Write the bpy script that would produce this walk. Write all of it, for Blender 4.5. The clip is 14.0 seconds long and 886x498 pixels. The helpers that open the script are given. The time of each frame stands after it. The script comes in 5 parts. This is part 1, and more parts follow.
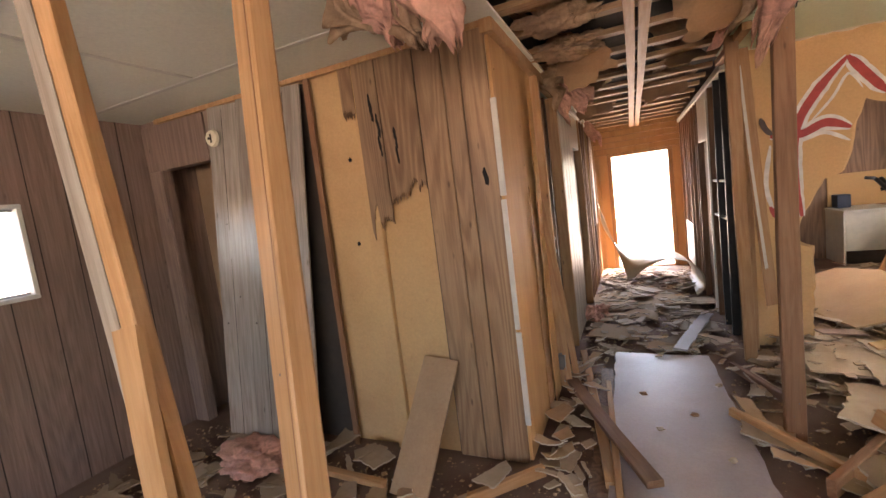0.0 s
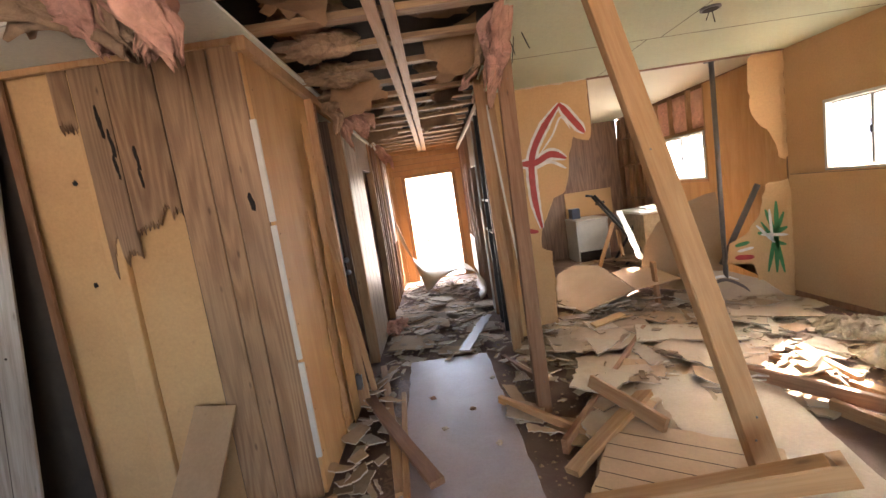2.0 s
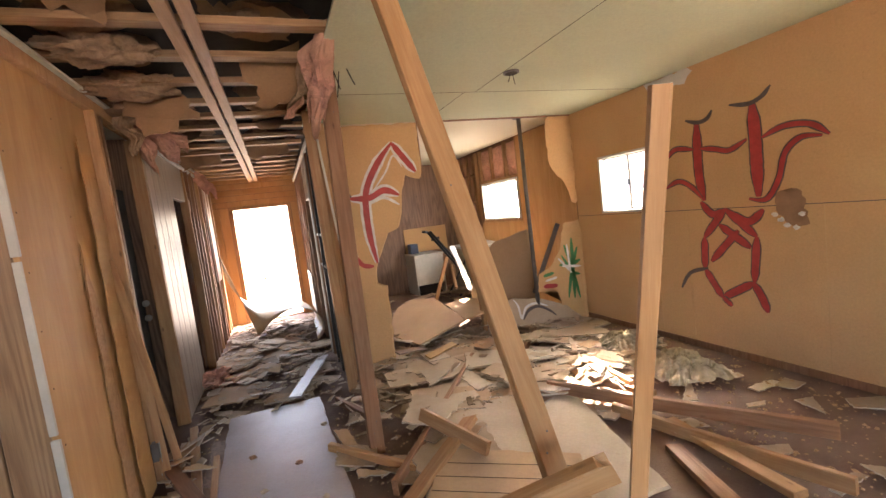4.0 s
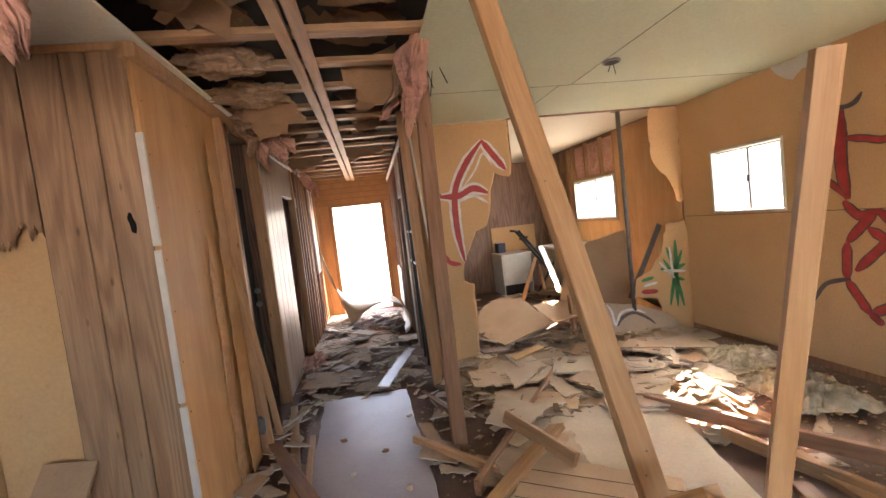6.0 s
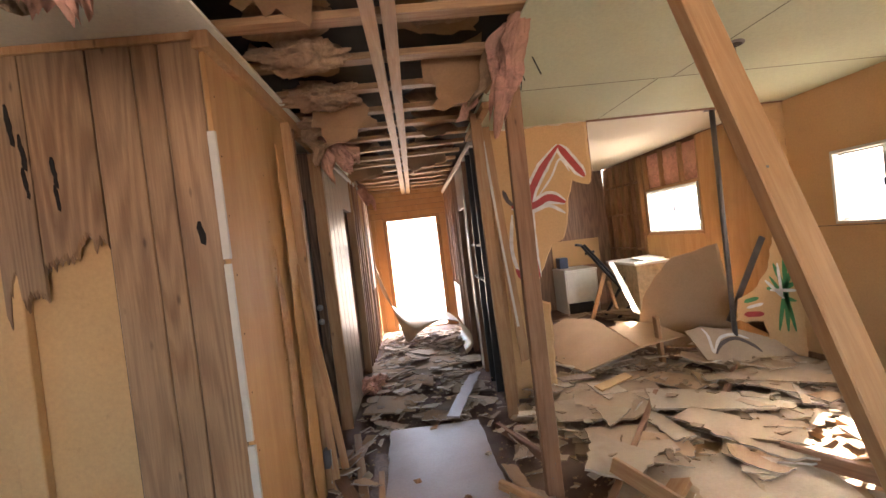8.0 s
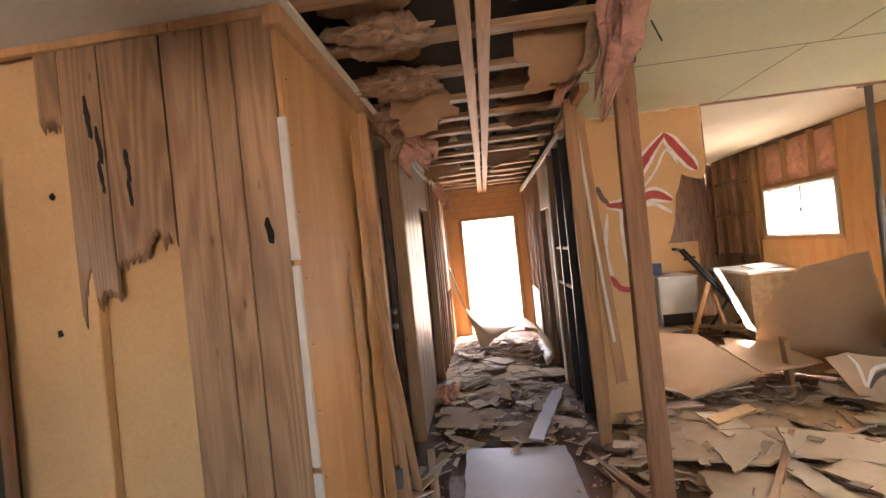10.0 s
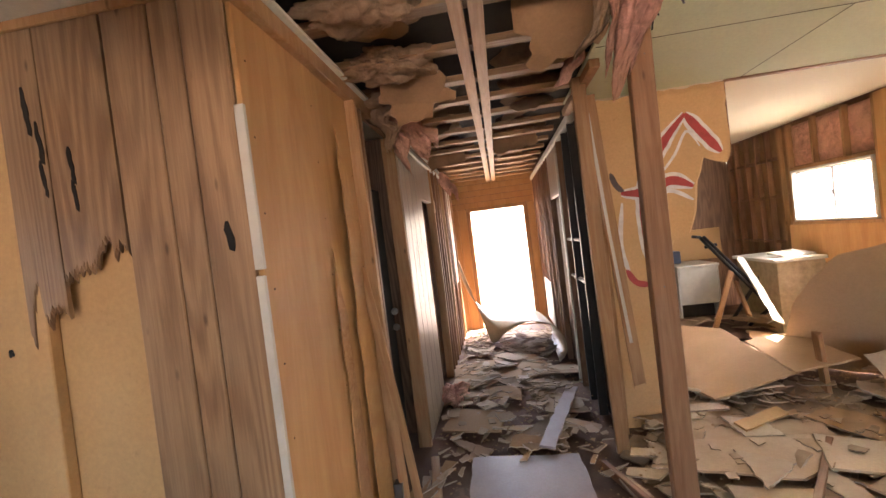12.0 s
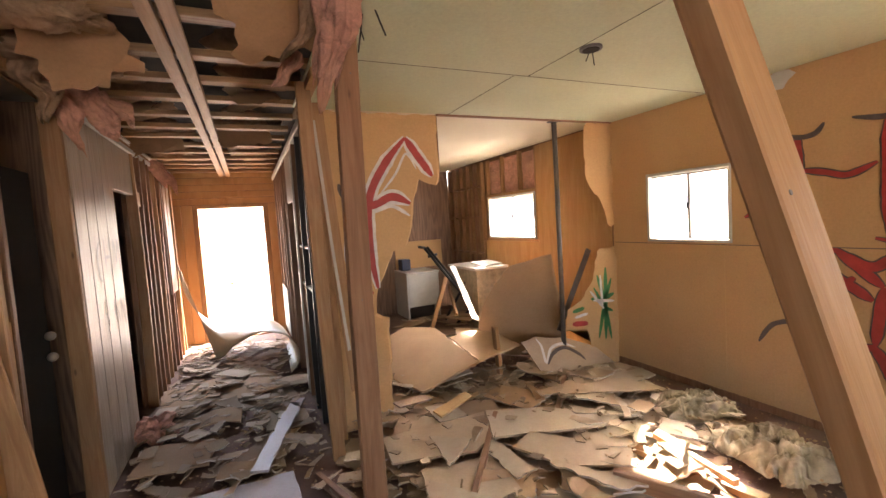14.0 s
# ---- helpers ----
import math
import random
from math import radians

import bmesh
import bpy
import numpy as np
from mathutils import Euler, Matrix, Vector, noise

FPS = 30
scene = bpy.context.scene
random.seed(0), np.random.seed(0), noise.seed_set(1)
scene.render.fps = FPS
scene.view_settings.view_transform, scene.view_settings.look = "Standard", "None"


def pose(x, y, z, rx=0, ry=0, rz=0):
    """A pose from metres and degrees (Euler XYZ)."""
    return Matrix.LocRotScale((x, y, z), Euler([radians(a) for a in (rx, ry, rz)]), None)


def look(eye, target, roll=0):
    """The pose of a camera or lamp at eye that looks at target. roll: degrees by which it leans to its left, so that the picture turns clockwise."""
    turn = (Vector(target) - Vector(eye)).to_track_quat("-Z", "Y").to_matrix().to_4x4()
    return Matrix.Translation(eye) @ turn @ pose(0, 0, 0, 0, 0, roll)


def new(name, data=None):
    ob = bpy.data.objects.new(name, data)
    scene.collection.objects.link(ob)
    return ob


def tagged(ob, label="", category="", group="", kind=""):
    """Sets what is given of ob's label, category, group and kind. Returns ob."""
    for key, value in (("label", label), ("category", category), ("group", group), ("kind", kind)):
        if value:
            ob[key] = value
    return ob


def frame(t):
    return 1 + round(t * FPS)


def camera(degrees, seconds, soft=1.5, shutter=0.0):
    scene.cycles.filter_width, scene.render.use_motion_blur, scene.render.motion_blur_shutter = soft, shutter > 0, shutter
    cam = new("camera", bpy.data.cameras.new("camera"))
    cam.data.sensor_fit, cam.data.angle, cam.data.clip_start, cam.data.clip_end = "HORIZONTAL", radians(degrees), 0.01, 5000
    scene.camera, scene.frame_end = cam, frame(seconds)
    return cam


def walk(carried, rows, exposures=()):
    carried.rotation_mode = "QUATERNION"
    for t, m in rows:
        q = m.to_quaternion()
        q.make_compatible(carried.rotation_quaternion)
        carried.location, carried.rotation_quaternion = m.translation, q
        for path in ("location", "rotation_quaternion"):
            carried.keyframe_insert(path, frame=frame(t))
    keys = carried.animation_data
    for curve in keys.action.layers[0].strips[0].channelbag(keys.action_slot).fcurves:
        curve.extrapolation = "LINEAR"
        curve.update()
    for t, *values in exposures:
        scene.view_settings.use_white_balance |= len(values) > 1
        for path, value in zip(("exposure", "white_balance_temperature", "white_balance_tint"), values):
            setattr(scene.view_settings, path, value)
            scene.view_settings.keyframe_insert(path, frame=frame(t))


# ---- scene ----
cam = camera(91.9, 14.0, soft=1.5)
PATH = [
    (0, (0.049, 0.08, 1.572), (-0.774, 1.891, 1.36), -7.2),
    (0.5, (0.145, 0.113, 1.56), (-0.229, 2.061, 1.306), -7.2),
    (1, (0.186, 0.119, 1.558), (-0.006, 2.094, 1.304), -8.4),
    (1.5, (0.222, 0.122, 1.555), (0.089, 2.102, 1.305), -9.1),
    (2, (0.26, 0.121, 1.569), (0.261, 2.106, 1.327), -8.6),
    (2.5, (0.305, 0.13, 1.572), (0.457, 2.111, 1.341), -9.1),
    (3, (0.356, 0.129, 1.601), (0.851, 2.059, 1.419), -8.9),
    (3.2, (0.406, 0.12, 1.568), (1.161, 1.962, 1.374), -8.4),
    (5.3, (0.335, 0.22, 1.528), (0.831, 2.153, 1.386), -5.5),
    (5.5, (0.352, 0.216, 1.531), (0.804, 2.159, 1.389), -5.8),
    (6, (0.382, 0.186, 1.533), (0.705, 2.155, 1.401), -6.7),
    (6.5, (0.395, 0.204, 1.501), (0.686, 2.177, 1.358), -8.7),
    (7, (0.294, 0.389, 1.457), (0.559, 2.36, 1.248), -7.5),
    (7.5, (0.171, 0.591, 1.489), (0.417, 2.564, 1.279), -5.9),
    (8, (0.162, 0.562, 1.541), (0.3, 2.557, 1.502), -6.8),
    (8.5, (0.14, 0.46, 1.55), (0.055, 2.458, 1.567), -6.8),
    (9, (0.126, 0.477, 1.531), (-0.036, 2.47, 1.548), -6.6),
    (9.2, (0.087, 0.555, 1.532), (-0.1, 2.547, 1.55), -5.8),
    (11.5, (0.122, 1.076, 1.605), (-0.108, 3.062, 1.559), -6.9),
    (12, (0.159, 1.095, 1.594), (-0.1, 3.078, 1.55), -7.0),
    (12.5, (0.163, 1.127, 1.59), (-0.06, 3.114, 1.543), -6.3),
    (13, (0.276, 1.139, 1.605), (0.567, 3.115, 1.509), -4.7),
    (13.5, (0.384, 1.148, 1.607), (1.094, 3.013, 1.475), -3.8),
    (14, (0.383, 1.142, 1.609), (1.205, 2.96, 1.474), -3.7),
]
walk(cam, [(t, look(eye, target, roll)) for t, eye, target, roll in PATH], exposures=[
    (0.0, 4.13, 6950, 20), (0.5, 4.16, 6200, 13), (1.0, 4.18, 5750, 7), (1.5, 4.16, 6200, 12), (2.0, 4.13, 6550, 16), (3.0, 4.13, 6950, 20),
    (5.5, 4.1, 6550, 18), (7.0, 4.07, 6500, 18), (8.5, 4.05, 6950, 20), (9.0, 4.16, 7050, 21), (12.0, 4.18, 6950, 21), (13.0, 4.1, 6950, 21), (14.0, 4.03, 6950, 21)])

# ---- light ----
SUN = Vector((1.45, 0.97, 1.62)).normalized()
world = bpy.data.worlds.new("world")
scene.world = world
world.use_nodes = True
wn = world.node_tree
sky = wn.nodes.new("ShaderNodeTexSky")
sky.sky_type, sky.sun_disc = "NISHITA", False
sky.sun_elevation, sky.sun_rotation = math.asin(SUN.z), math.atan2(SUN.x, SUN.y)
sky.dust_density = 2.0
wn.links.new(sky.outputs[0], wn.nodes["Background"].inputs[0])
wn.nodes["Background"].inputs[1].default_value = 0.15
sun = new("sun", bpy.data.lights.new("sun", "SUN"))
sun.data.energy, sun.data.angle, sun.data.color = 5.0, radians(0.6), (1.0, 0.93, 0.82)
sun.matrix_world = look(SUN * 40, (0, 0, 0))


# fill lamp for daylight from the room's unseen open side behind the walker
d = bpy.data.lights.new("fill_open_side", "AREA")
d.shape, d.size, d.size_y, d.energy, d.color = "RECTANGLE", 3.6, 1.0, 2.7, (0.96, 0.97, 1.0)
new("fill_open_side", d).matrix_world = look((0.3, -3.06, 1.55), (0.3, 0, 2.7))
# fill lamp out of view above the end doorway, added to brighten the hall
d = bpy.data.lights.new("fill_end_door", "AREA")
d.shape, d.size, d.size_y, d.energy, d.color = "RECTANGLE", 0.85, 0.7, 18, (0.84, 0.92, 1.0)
new("fill_end_door", d).matrix_world = look((0.19, 9.0, 2.5), (0.19, 5.2, 0.0))
# fill lamp outside the kitchen window, added to strengthen its daylight
d = bpy.data.lights.new("fill_kitchen_window", "AREA")
d.shape, d.size, d.size_y, d.energy, d.color = "RECTANGLE", 1.1, 0.56, 1.4, (0.95, 0.97, 1.0)
new("fill_kitchen_window", d).matrix_world = look((3.99, 6.385, 1.595), (1.5, 6.0, 0.2))

# ---- materials ----


def nodes_of(name):
    m = bpy.data.materials.new(name)
    m.use_nodes = True
    return m, m.node_tree.nodes, m.node_tree.links, m.node_tree.nodes["Principled BSDF"]


def coords(n, l, scale=(1, 1, 1), rnd=0.0):
    tc = n.new("ShaderNodeTexCoord")
    mp = n.new("ShaderNodeMapping")
    mp.inputs["Scale"].default_value = scale
    l.new(tc.outputs["Object"], mp.inputs[0])
    if rnd:
        oi = n.new("ShaderNodeObjectInfo")
        mu = n.new("ShaderNodeMath")
        mu.operation = "MULTIPLY"
        mu.inputs[1].default_value = rnd
        l.new(oi.outputs["Random"], mu.inputs[0])
        l.new(mu.outputs[0], mp.inputs["Location"])
    return mp.outputs[0]


def noise_tex(n, l, vec, scale, detail=6.0, rough=0.6, dist=0.0):
    t = n.new("ShaderNodeTexNoise")
    t.inputs["Scale"].default_value, t.inputs["Detail"].default_value = scale, detail
    t.inputs["Roughness"].default_value, t.inputs["Distortion"].default_value = rough, dist
    l.new(vec, t.inputs["Vector"])
    return t.outputs[0]


def ramp(n, l, fac, stops):
    r = n.new("ShaderNodeValToRGB")
    e = r.color_ramp.elements
    e[0].position, e[0].color = stops[0][0], (*stops[0][1], 1)
    e[1].position, e[1].color = stops[-1][0], (*stops[-1][1], 1)
    for p, c in stops[1:-1]:
        x = e.new(p)
        x.color = (*c, 1)
    l.new(fac, r.inputs[0])
    return r.outputs[0]


def mixc(n, l, fac, a, b, kind="MIX"):
    m = n.new("ShaderNodeMix")
    m.data_type, m.blend_type = "RGBA", kind
    for sock, v in ((m.inputs[0], fac), (m.inputs[6], a), (m.inputs[7], b)):
        if isinstance(v, (int, float)):
            sock.default_value = v
        elif isinstance(v, tuple):
            sock.default_value = (*v, 1)
        else:
            l.new(v, sock)
    return m.outputs[2]


def bumped(n, l, bsdf, h, strength, dist=0.01):
    b = n.new("ShaderNodeBump")
    b.inputs["Strength"].default_value, b.inputs["Distance"].default_value = strength, dist
    l.new(h, b.inputs["Height"])
    l.new(b.outputs[0], bsdf.inputs["Normal"])


def wood(name, light, dark, grain=(14, 14, 1.2), rough=0.6, stain=None, rnd=7.0, vary=0.25, knots=True, low=0.35, rings=0.13, lines=0.35):
    """Sawn wood with its grain along local z."""
    m, n, l, b = nodes_of(name)
    v = coords(n, l, grain, rnd)
    g = noise_tex(n, l, v, 2.2, 8, 0.65, 0.8)
    ring = noise_tex(n, l, coords(n, l, (3.2, 3.2, 0.28), rnd), 1.0, 2, 0.5)
    m1 = n.new("ShaderNodeMath")
    m1.operation, m1.inputs[1].default_value = "MULTIPLY", 130.0
    l.new(ring, m1.inputs[0])
    m2 = n.new("ShaderNodeMath")
    m2.operation = "SINE"
    l.new(m1.outputs[0], m2.inputs[0])
    m3 = n.new("ShaderNodeMath")
    m3.operation, m3.inputs[1].default_value = "MULTIPLY_ADD", rings
    l.new(m2.outputs[0], m3.inputs[0])
    l.new(g, m3.inputs[2])
    col = ramp(n, l, m3.outputs[0], [(low, dark), (0.62, light)])
    v2 = coords(n, l, (1, 1, 1), rnd)
    big = noise_tex(n, l, v2, 1.7, 4, 0.6)
    col = mixc(n, l, ramp(n, l, big, [(0.35, (0, 0, 0)), (0.75, (0.55,) * 3)]), col, stain or dark)
    fine = noise_tex(n, l, coords(n, l, (120, 120, 4), rnd), 1.0, 3, 0.7)
    col = mixc(n, l, lines, col, ramp(n, l, fine, [(0.3, (0.45,) * 3), (0.7, (1, 1, 1))]), "MULTIPLY")
    if knots:
        vo = n.new("ShaderNodeTexVoronoi")
        vo.inputs["Scale"].default_value = 1.0
        l.new(coords(n, l, (9, 9, 3.0), rnd), vo.inputs["Vector"])
        k = ramp(n, l, vo.outputs["Distance"], [(0.03, (0.75,) * 3), (0.085, (0, 0, 0))])
        col = mixc(n, l, k, col, tuple(c * 0.3 for c in dark))
    oi = n.new("ShaderNodeObjectInfo")
    tint = ramp(n, l, oi.outputs["Random"], [(0.0, (1 - vary,) * 3), (1.0, (1, 1, 1))])
    col = mixc(n, l, 1.0, col, tint, "MULTIPLY")
    l.new(col, b.inputs["Base Color"])
    b.inputs["Roughness"].default_value = rough
    bumped(n, l, b, fine, 0.25, 0.004)
    return m


def plaster(name, base, stain, rough=0.85, scale=1.4, amount=0.6, bump=0.12, fine=60, rnd=0.0, vary=0.0, island=0.0):
    """Painted board: broad stains, scuffs and a fine tooth."""
    m, n, l, b = nodes_of(name)
    v = coords(n, l, (1, 1, 1), rnd)
    big = noise_tex(n, l, v, scale, 6, 0.6, 0.4)
    col = mixc(n, l, ramp(n, l, big, [(0.42, (0, 0, 0)), (0.78, (amount,) * 3)]), base, stain)
    sp = noise_tex(n, l, v, 23, 6, 0.75)
    col = mixc(n, l, ramp(n, l, sp, [(0.6, (0, 0, 0)), (0.8, (0.45,) * 3)]), col, tuple(c * 0.6 for c in stain))
    f = noise_tex(n, l, v, fine, 5, 0.7)
    col = mixc(n, l, 0.35, col, ramp(n, l, f, [(0.3, (0.6,) * 3), (0.7, (1, 1, 1))]), "MULTIPLY")
    if vary:
        oi = n.new("ShaderNodeObjectInfo")
        col = mixc(n, l, 1.0, col, ramp(n, l, oi.outputs["Random"], [(0.0, (1 - vary, 1 - vary * 1.1, 1 - vary * 1.25)), (1.0, (1, 1, 1))]), "MULTIPLY")
    if island:
        ge = n.new("ShaderNodeNewGeometry")
        col = mixc(n, l, 1.0, col, ramp(n, l, ge.outputs["Random Per Island"], [(0.0, (1 - island, 1 - island * 1.1, 1 - island * 1.25)), (1.0, (1, 1, 1))]), "MULTIPLY")
    l.new(col, b.inputs["Base Color"])
    b.inputs["Roughness"].default_value = rough
    bumped(n, l, b, f, bump, 0.006)
    return m


def plain(name, color, rough=0.5, metal=0.0, vary=0.3, scale=9):
    m, n, l, b = nodes_of(name)
    f = noise_tex(n, l, coords(n, l), scale, 6, 0.65)
    l.new(ramp(n, l, f, [(0.3, tuple(c * (1 - vary) for c in color)), (0.7, color)]), b.inputs["Base Color"])
    b.inputs["Roughness"].default_value, b.inputs["Metallic"].default_value = rough, metal
    bumped(n, l, b, f, 0.1, 0.004)
    return m


M_STUD = wood("pine_stud", (0.54, 0.315, 0.15), (0.42, 0.215, 0.085), vary=0.25, rings=0.035, lines=0.25)
M_STUD_OLD = wood("aged_stud", (0.37, 0.195, 0.1), (0.25, 0.115, 0.05), vary=0.3, rings=0.04, lines=0.28)
M_JOIST = wood("joist_wood", (0.52, 0.31, 0.15), (0.34, 0.175, 0.075), vary=0.3, rings=0.04)
M_PLANK = wood("weathered_plank", (0.47, 0.285, 0.15), (0.29, 0.155, 0.075), (7, 7, 0.6), 0.42, (0.28, 0.18, 0.11), vary=0.32, low=0.32, rings=0.13, lines=0.48)
M_PLANK_GREY = wood("greyed_plank", (0.48, 0.41, 0.34), (0.3, 0.235, 0.18), (20, 20, 1.0), 0.29, (0.3, 0.26, 0.23), vary=0.2, rings=0.05)
M_PLY = wood("orange_plywood", (0.64, 0.37, 0.155), (0.52, 0.265, 0.095), (3, 3, 0.5), 0.6, (0.5, 0.26, 0.09), vary=0.12, knots=False, rings=0.03, lines=0.1)
M_PLY_TORN = wood("delaminated_ply", (0.6, 0.35, 0.16), (0.42, 0.21, 0.085), (8, 8, 0.5), 0.7, (0.36, 0.18, 0.09), vary=0.15, knots=False, rings=0.03)
M_PANEL_DARK = wood("dark_panelling", (0.32, 0.18, 0.1), (0.18, 0.095, 0.05), (18, 18, 0.9), 0.5, (0.22, 0.15, 0.11), vary=0.2)
M_PANEL_PURPLE = wood("faded_panelling", (0.36, 0.24, 0.18), (0.22, 0.14, 0.1), (18, 18, 0.9), 0.5, (0.28, 0.2, 0.17), vary=0.2, rings=0.045)
M_DOOR = wood("pale_door_veneer", (0.5, 0.4, 0.3), (0.4, 0.3, 0.21), (14, 14, 0.6), 0.38, (0.45, 0.38, 0.3), knots=False, vary=0.1)
M_TAN = plaster("tan_wall_paint", (0.6, 0.37, 0.17), (0.47, 0.265, 0.11), scale=0.9)
M_TAN_BOARD = plaster("tan_backing_board", (0.6, 0.38, 0.175), (0.46, 0.265, 0.115), scale=1.6)
M_CEIL_WARM = plaster("cream_ceiling_paint", (0.82, 0.74, 0.56), (0.7, 0.6, 0.42), scale=0.8, amount=0.4)
M_CEIL = plaster("ceiling_paint", (0.72, 0.7, 0.6), (0.6, 0.56, 0.42), scale=0.8, amount=0.5)
M_CEIL_GREEN = plaster("greenish_ceiling_paint", (0.62, 0.65, 0.45), (0.52, 0.53, 0.34), scale=0.8, amount=0.5)
M_GYPSUM = plaster("broken_gypsum", (0.5, 0.38, 0.26), (0.36, 0.25, 0.16), scale=3, rnd=9, vary=0.3)
M_GYPSUM_PALE = plaster("pale_gypsum", (0.56, 0.46, 0.34), (0.42, 0.31, 0.21), scale=2, rnd=9, vary=0.2)
M_RUBBLE = plaster("mixed_rubble", (0.54, 0.42, 0.3), (0.38, 0.27, 0.18), scale=3, island=0.5)
M_CORE = plaster("gypsum_core", (0.54, 0.46, 0.36), (0.42, 0.34, 0.25), scale=6, bump=0.5)
M_HARDBOARD = plaster("brown_hardboard", (0.52, 0.35, 0.205), (0.38, 0.235, 0.125), scale=2, rnd=9, vary=0.3)
M_BLUEBOARD = plaster("dusty_smooth_board", (0.37, 0.31, 0.3), (0.26, 0.2, 0.18), rough=0.42, scale=2.5, bump=0.04)
M_FLOOR = plaster("dirty_subfloor", (0.2, 0.125, 0.085), (0.12, 0.055, 0.04), scale=3, amount=0.9, bump=0.4)
# near-black that puts the shade inside hollows into colour
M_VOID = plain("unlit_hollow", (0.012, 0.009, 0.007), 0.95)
# serves dark boards and joints, and shade put into colour in gaps
M_DARK = plain("dark_sheathing_and_shade", (0.05, 0.035, 0.025), 0.9)
M_SHEATH = plain("brown_sheathing", (0.34, 0.19, 0.1), 0.9)
M_WHITE = plain("white_trim_paint", (0.6, 0.57, 0.5), 0.5, vary=0.15)
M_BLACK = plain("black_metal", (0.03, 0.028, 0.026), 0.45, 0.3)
M_STEEL = plain("dull_steel_pipe", (0.2, 0.18, 0.17), 0.5, 0.6)
M_ALU = plain("window_aluminium", (0.36, 0.34, 0.31), 0.45, 0.4, 0.15)
M_CLOTH = plain("dirty_cloth", (0.43, 0.35, 0.235), 0.95, vary=0.4, scale=14)
M_VINYL = plain("curled_vinyl_sheet", (0.52, 0.42, 0.28), 0.45, vary=0.15)
M_RED = plain("red_spray_paint", (0.45, 0.045, 0.04), 0.5, vary=0.35, scale=14)
M_SPRAYDARK = plain("dark_spray_paint", (0.13, 0.1, 0.085), 0.7, vary=0.4, scale=14)
M_SPRAYWHITE = plain("white_spray_paint", (0.75, 0.72, 0.68), 0.6, vary=0.3, scale=14)
M_GREEN = plain("green_spray_paint", (0.06, 0.24, 0.08), 0.6, vary=0.3, scale=14)
M_FAINT = plain("faint_grey_spray", (0.36, 0.32, 0.28), 0.5, vary=0.3)
M_PAPER = plaster("insulation_kraft_paper", (0.34, 0.2, 0.1), (0.2, 0.11, 0.055), scale=4, rnd=5)
M_SAND = plaster("desert_sand", (0.62, 0.53, 0.42), (0.42, 0.34, 0.26), scale=0.3, bump=0.5, fine=8)
M_SHRUB = plain("dry_scrub", (0.2, 0.17, 0.09), 0.9)
M_HILL = plaster("far_hills", (0.3, 0.3, 0.36), (0.22, 0.22, 0.28), scale=0.02)


def fluffy(name, a, b2):
    m, n, l, b = nodes_of(name)
    v = coords(n, l, (1, 1, 1), 5)
    f = noise_tex(n, l, v, 16, 8, 0.75, 1.0)
    g = noise_tex(n, l, v, 4, 4, 0.6)
    c = mixc(n, l, ramp(n, l, g, [(0.4, (0, 0, 0)), (0.7, (0.8,) * 3)]), ramp(n, l, f, [(0.3, tuple(x * 0.45 for x in a)), (0.65, a)]), b2)
    l.new(c, b.inputs["Base Color"])
    b.inputs["Roughness"].default_value = 1.0
    bumped(n, l, b, f, 0.9, 0.03)
    return m


M_PINK = fluffy("pink_fibreglass", (0.8, 0.42, 0.32), (0.66, 0.38, 0.25))
M_BROWNWOOL = fluffy("dirty_fibreglass", (0.5, 0.33, 0.2), (0.36, 0.21, 0.12))
mg, ng, lg, bg = nodes_of("window_glass")
bg.inputs["Transmission Weight"].default_value, bg.inputs["Roughness"].default_value, bg.inputs["IOR"].default_value = 1.0, 0.02, 1.45
lg.new(ramp(ng, lg, noise_tex(ng, lg, coords(ng, lg), 6), [(0.4, (0.96, 0.97, 0.97)), (0.8, (0.85, 0.84, 0.8))]), bg.inputs["Base Color"])
M_GLASS = mg

# ---- builders ----


def mesh_ob(name, bm, mat, parent=None, label="", m=None, smooth=False):
    me = bpy.data.meshes.new(name)
    bm.to_mesh(me)
    bm.free()
    if smooth:
        for p in me.polygons:
            p.use_smooth = True
    me.materials.append(mat)
    ob = new(name, me)
    if m is not None:
        ob.matrix_basis = m
    if parent is not None:
        ob.parent = parent
    if label:
        ob["label"] = label
    return ob


def part(name, bm, mat, parent, label="", m=None, smooth=False):
    return mesh_ob(name, bm, mat, parent, label, m, smooth)


def empty(name, label, category, at=(0, 0, 0), group="", kind="", m=None):
    ob = new(name)
    ob.empty_display_size = 0.1
    ob.matrix_basis = m if m is not None else pose(*at)
    return tagged(ob, label, category, group, kind)


def box(bm, lo, hi, bevel=0.0):
    r = bmesh.ops.create_cube(bm, size=1.0)
    c = [(a + b) / 2 for a, b in zip(lo, hi)]
    s = [max(abs(b - a), 1e-4) for a, b in zip(lo, hi)]
    bmesh.ops.transform(bm, matrix=Matrix.Translation(c) @ Matrix.Diagonal((*s, 1)), verts=r["verts"])
    if bevel:
        e = list({e for v in r["verts"] for e in v.link_edges})
        bmesh.ops.bevel(bm, geom=e, offset=bevel, segments=1, affect="EDGES")
    return bm


def boxes(*pairs, bevel=0.0):
    bm = bmesh.new()
    for lo, hi in pairs:
        box(bm, lo, hi, bevel)
    return bm


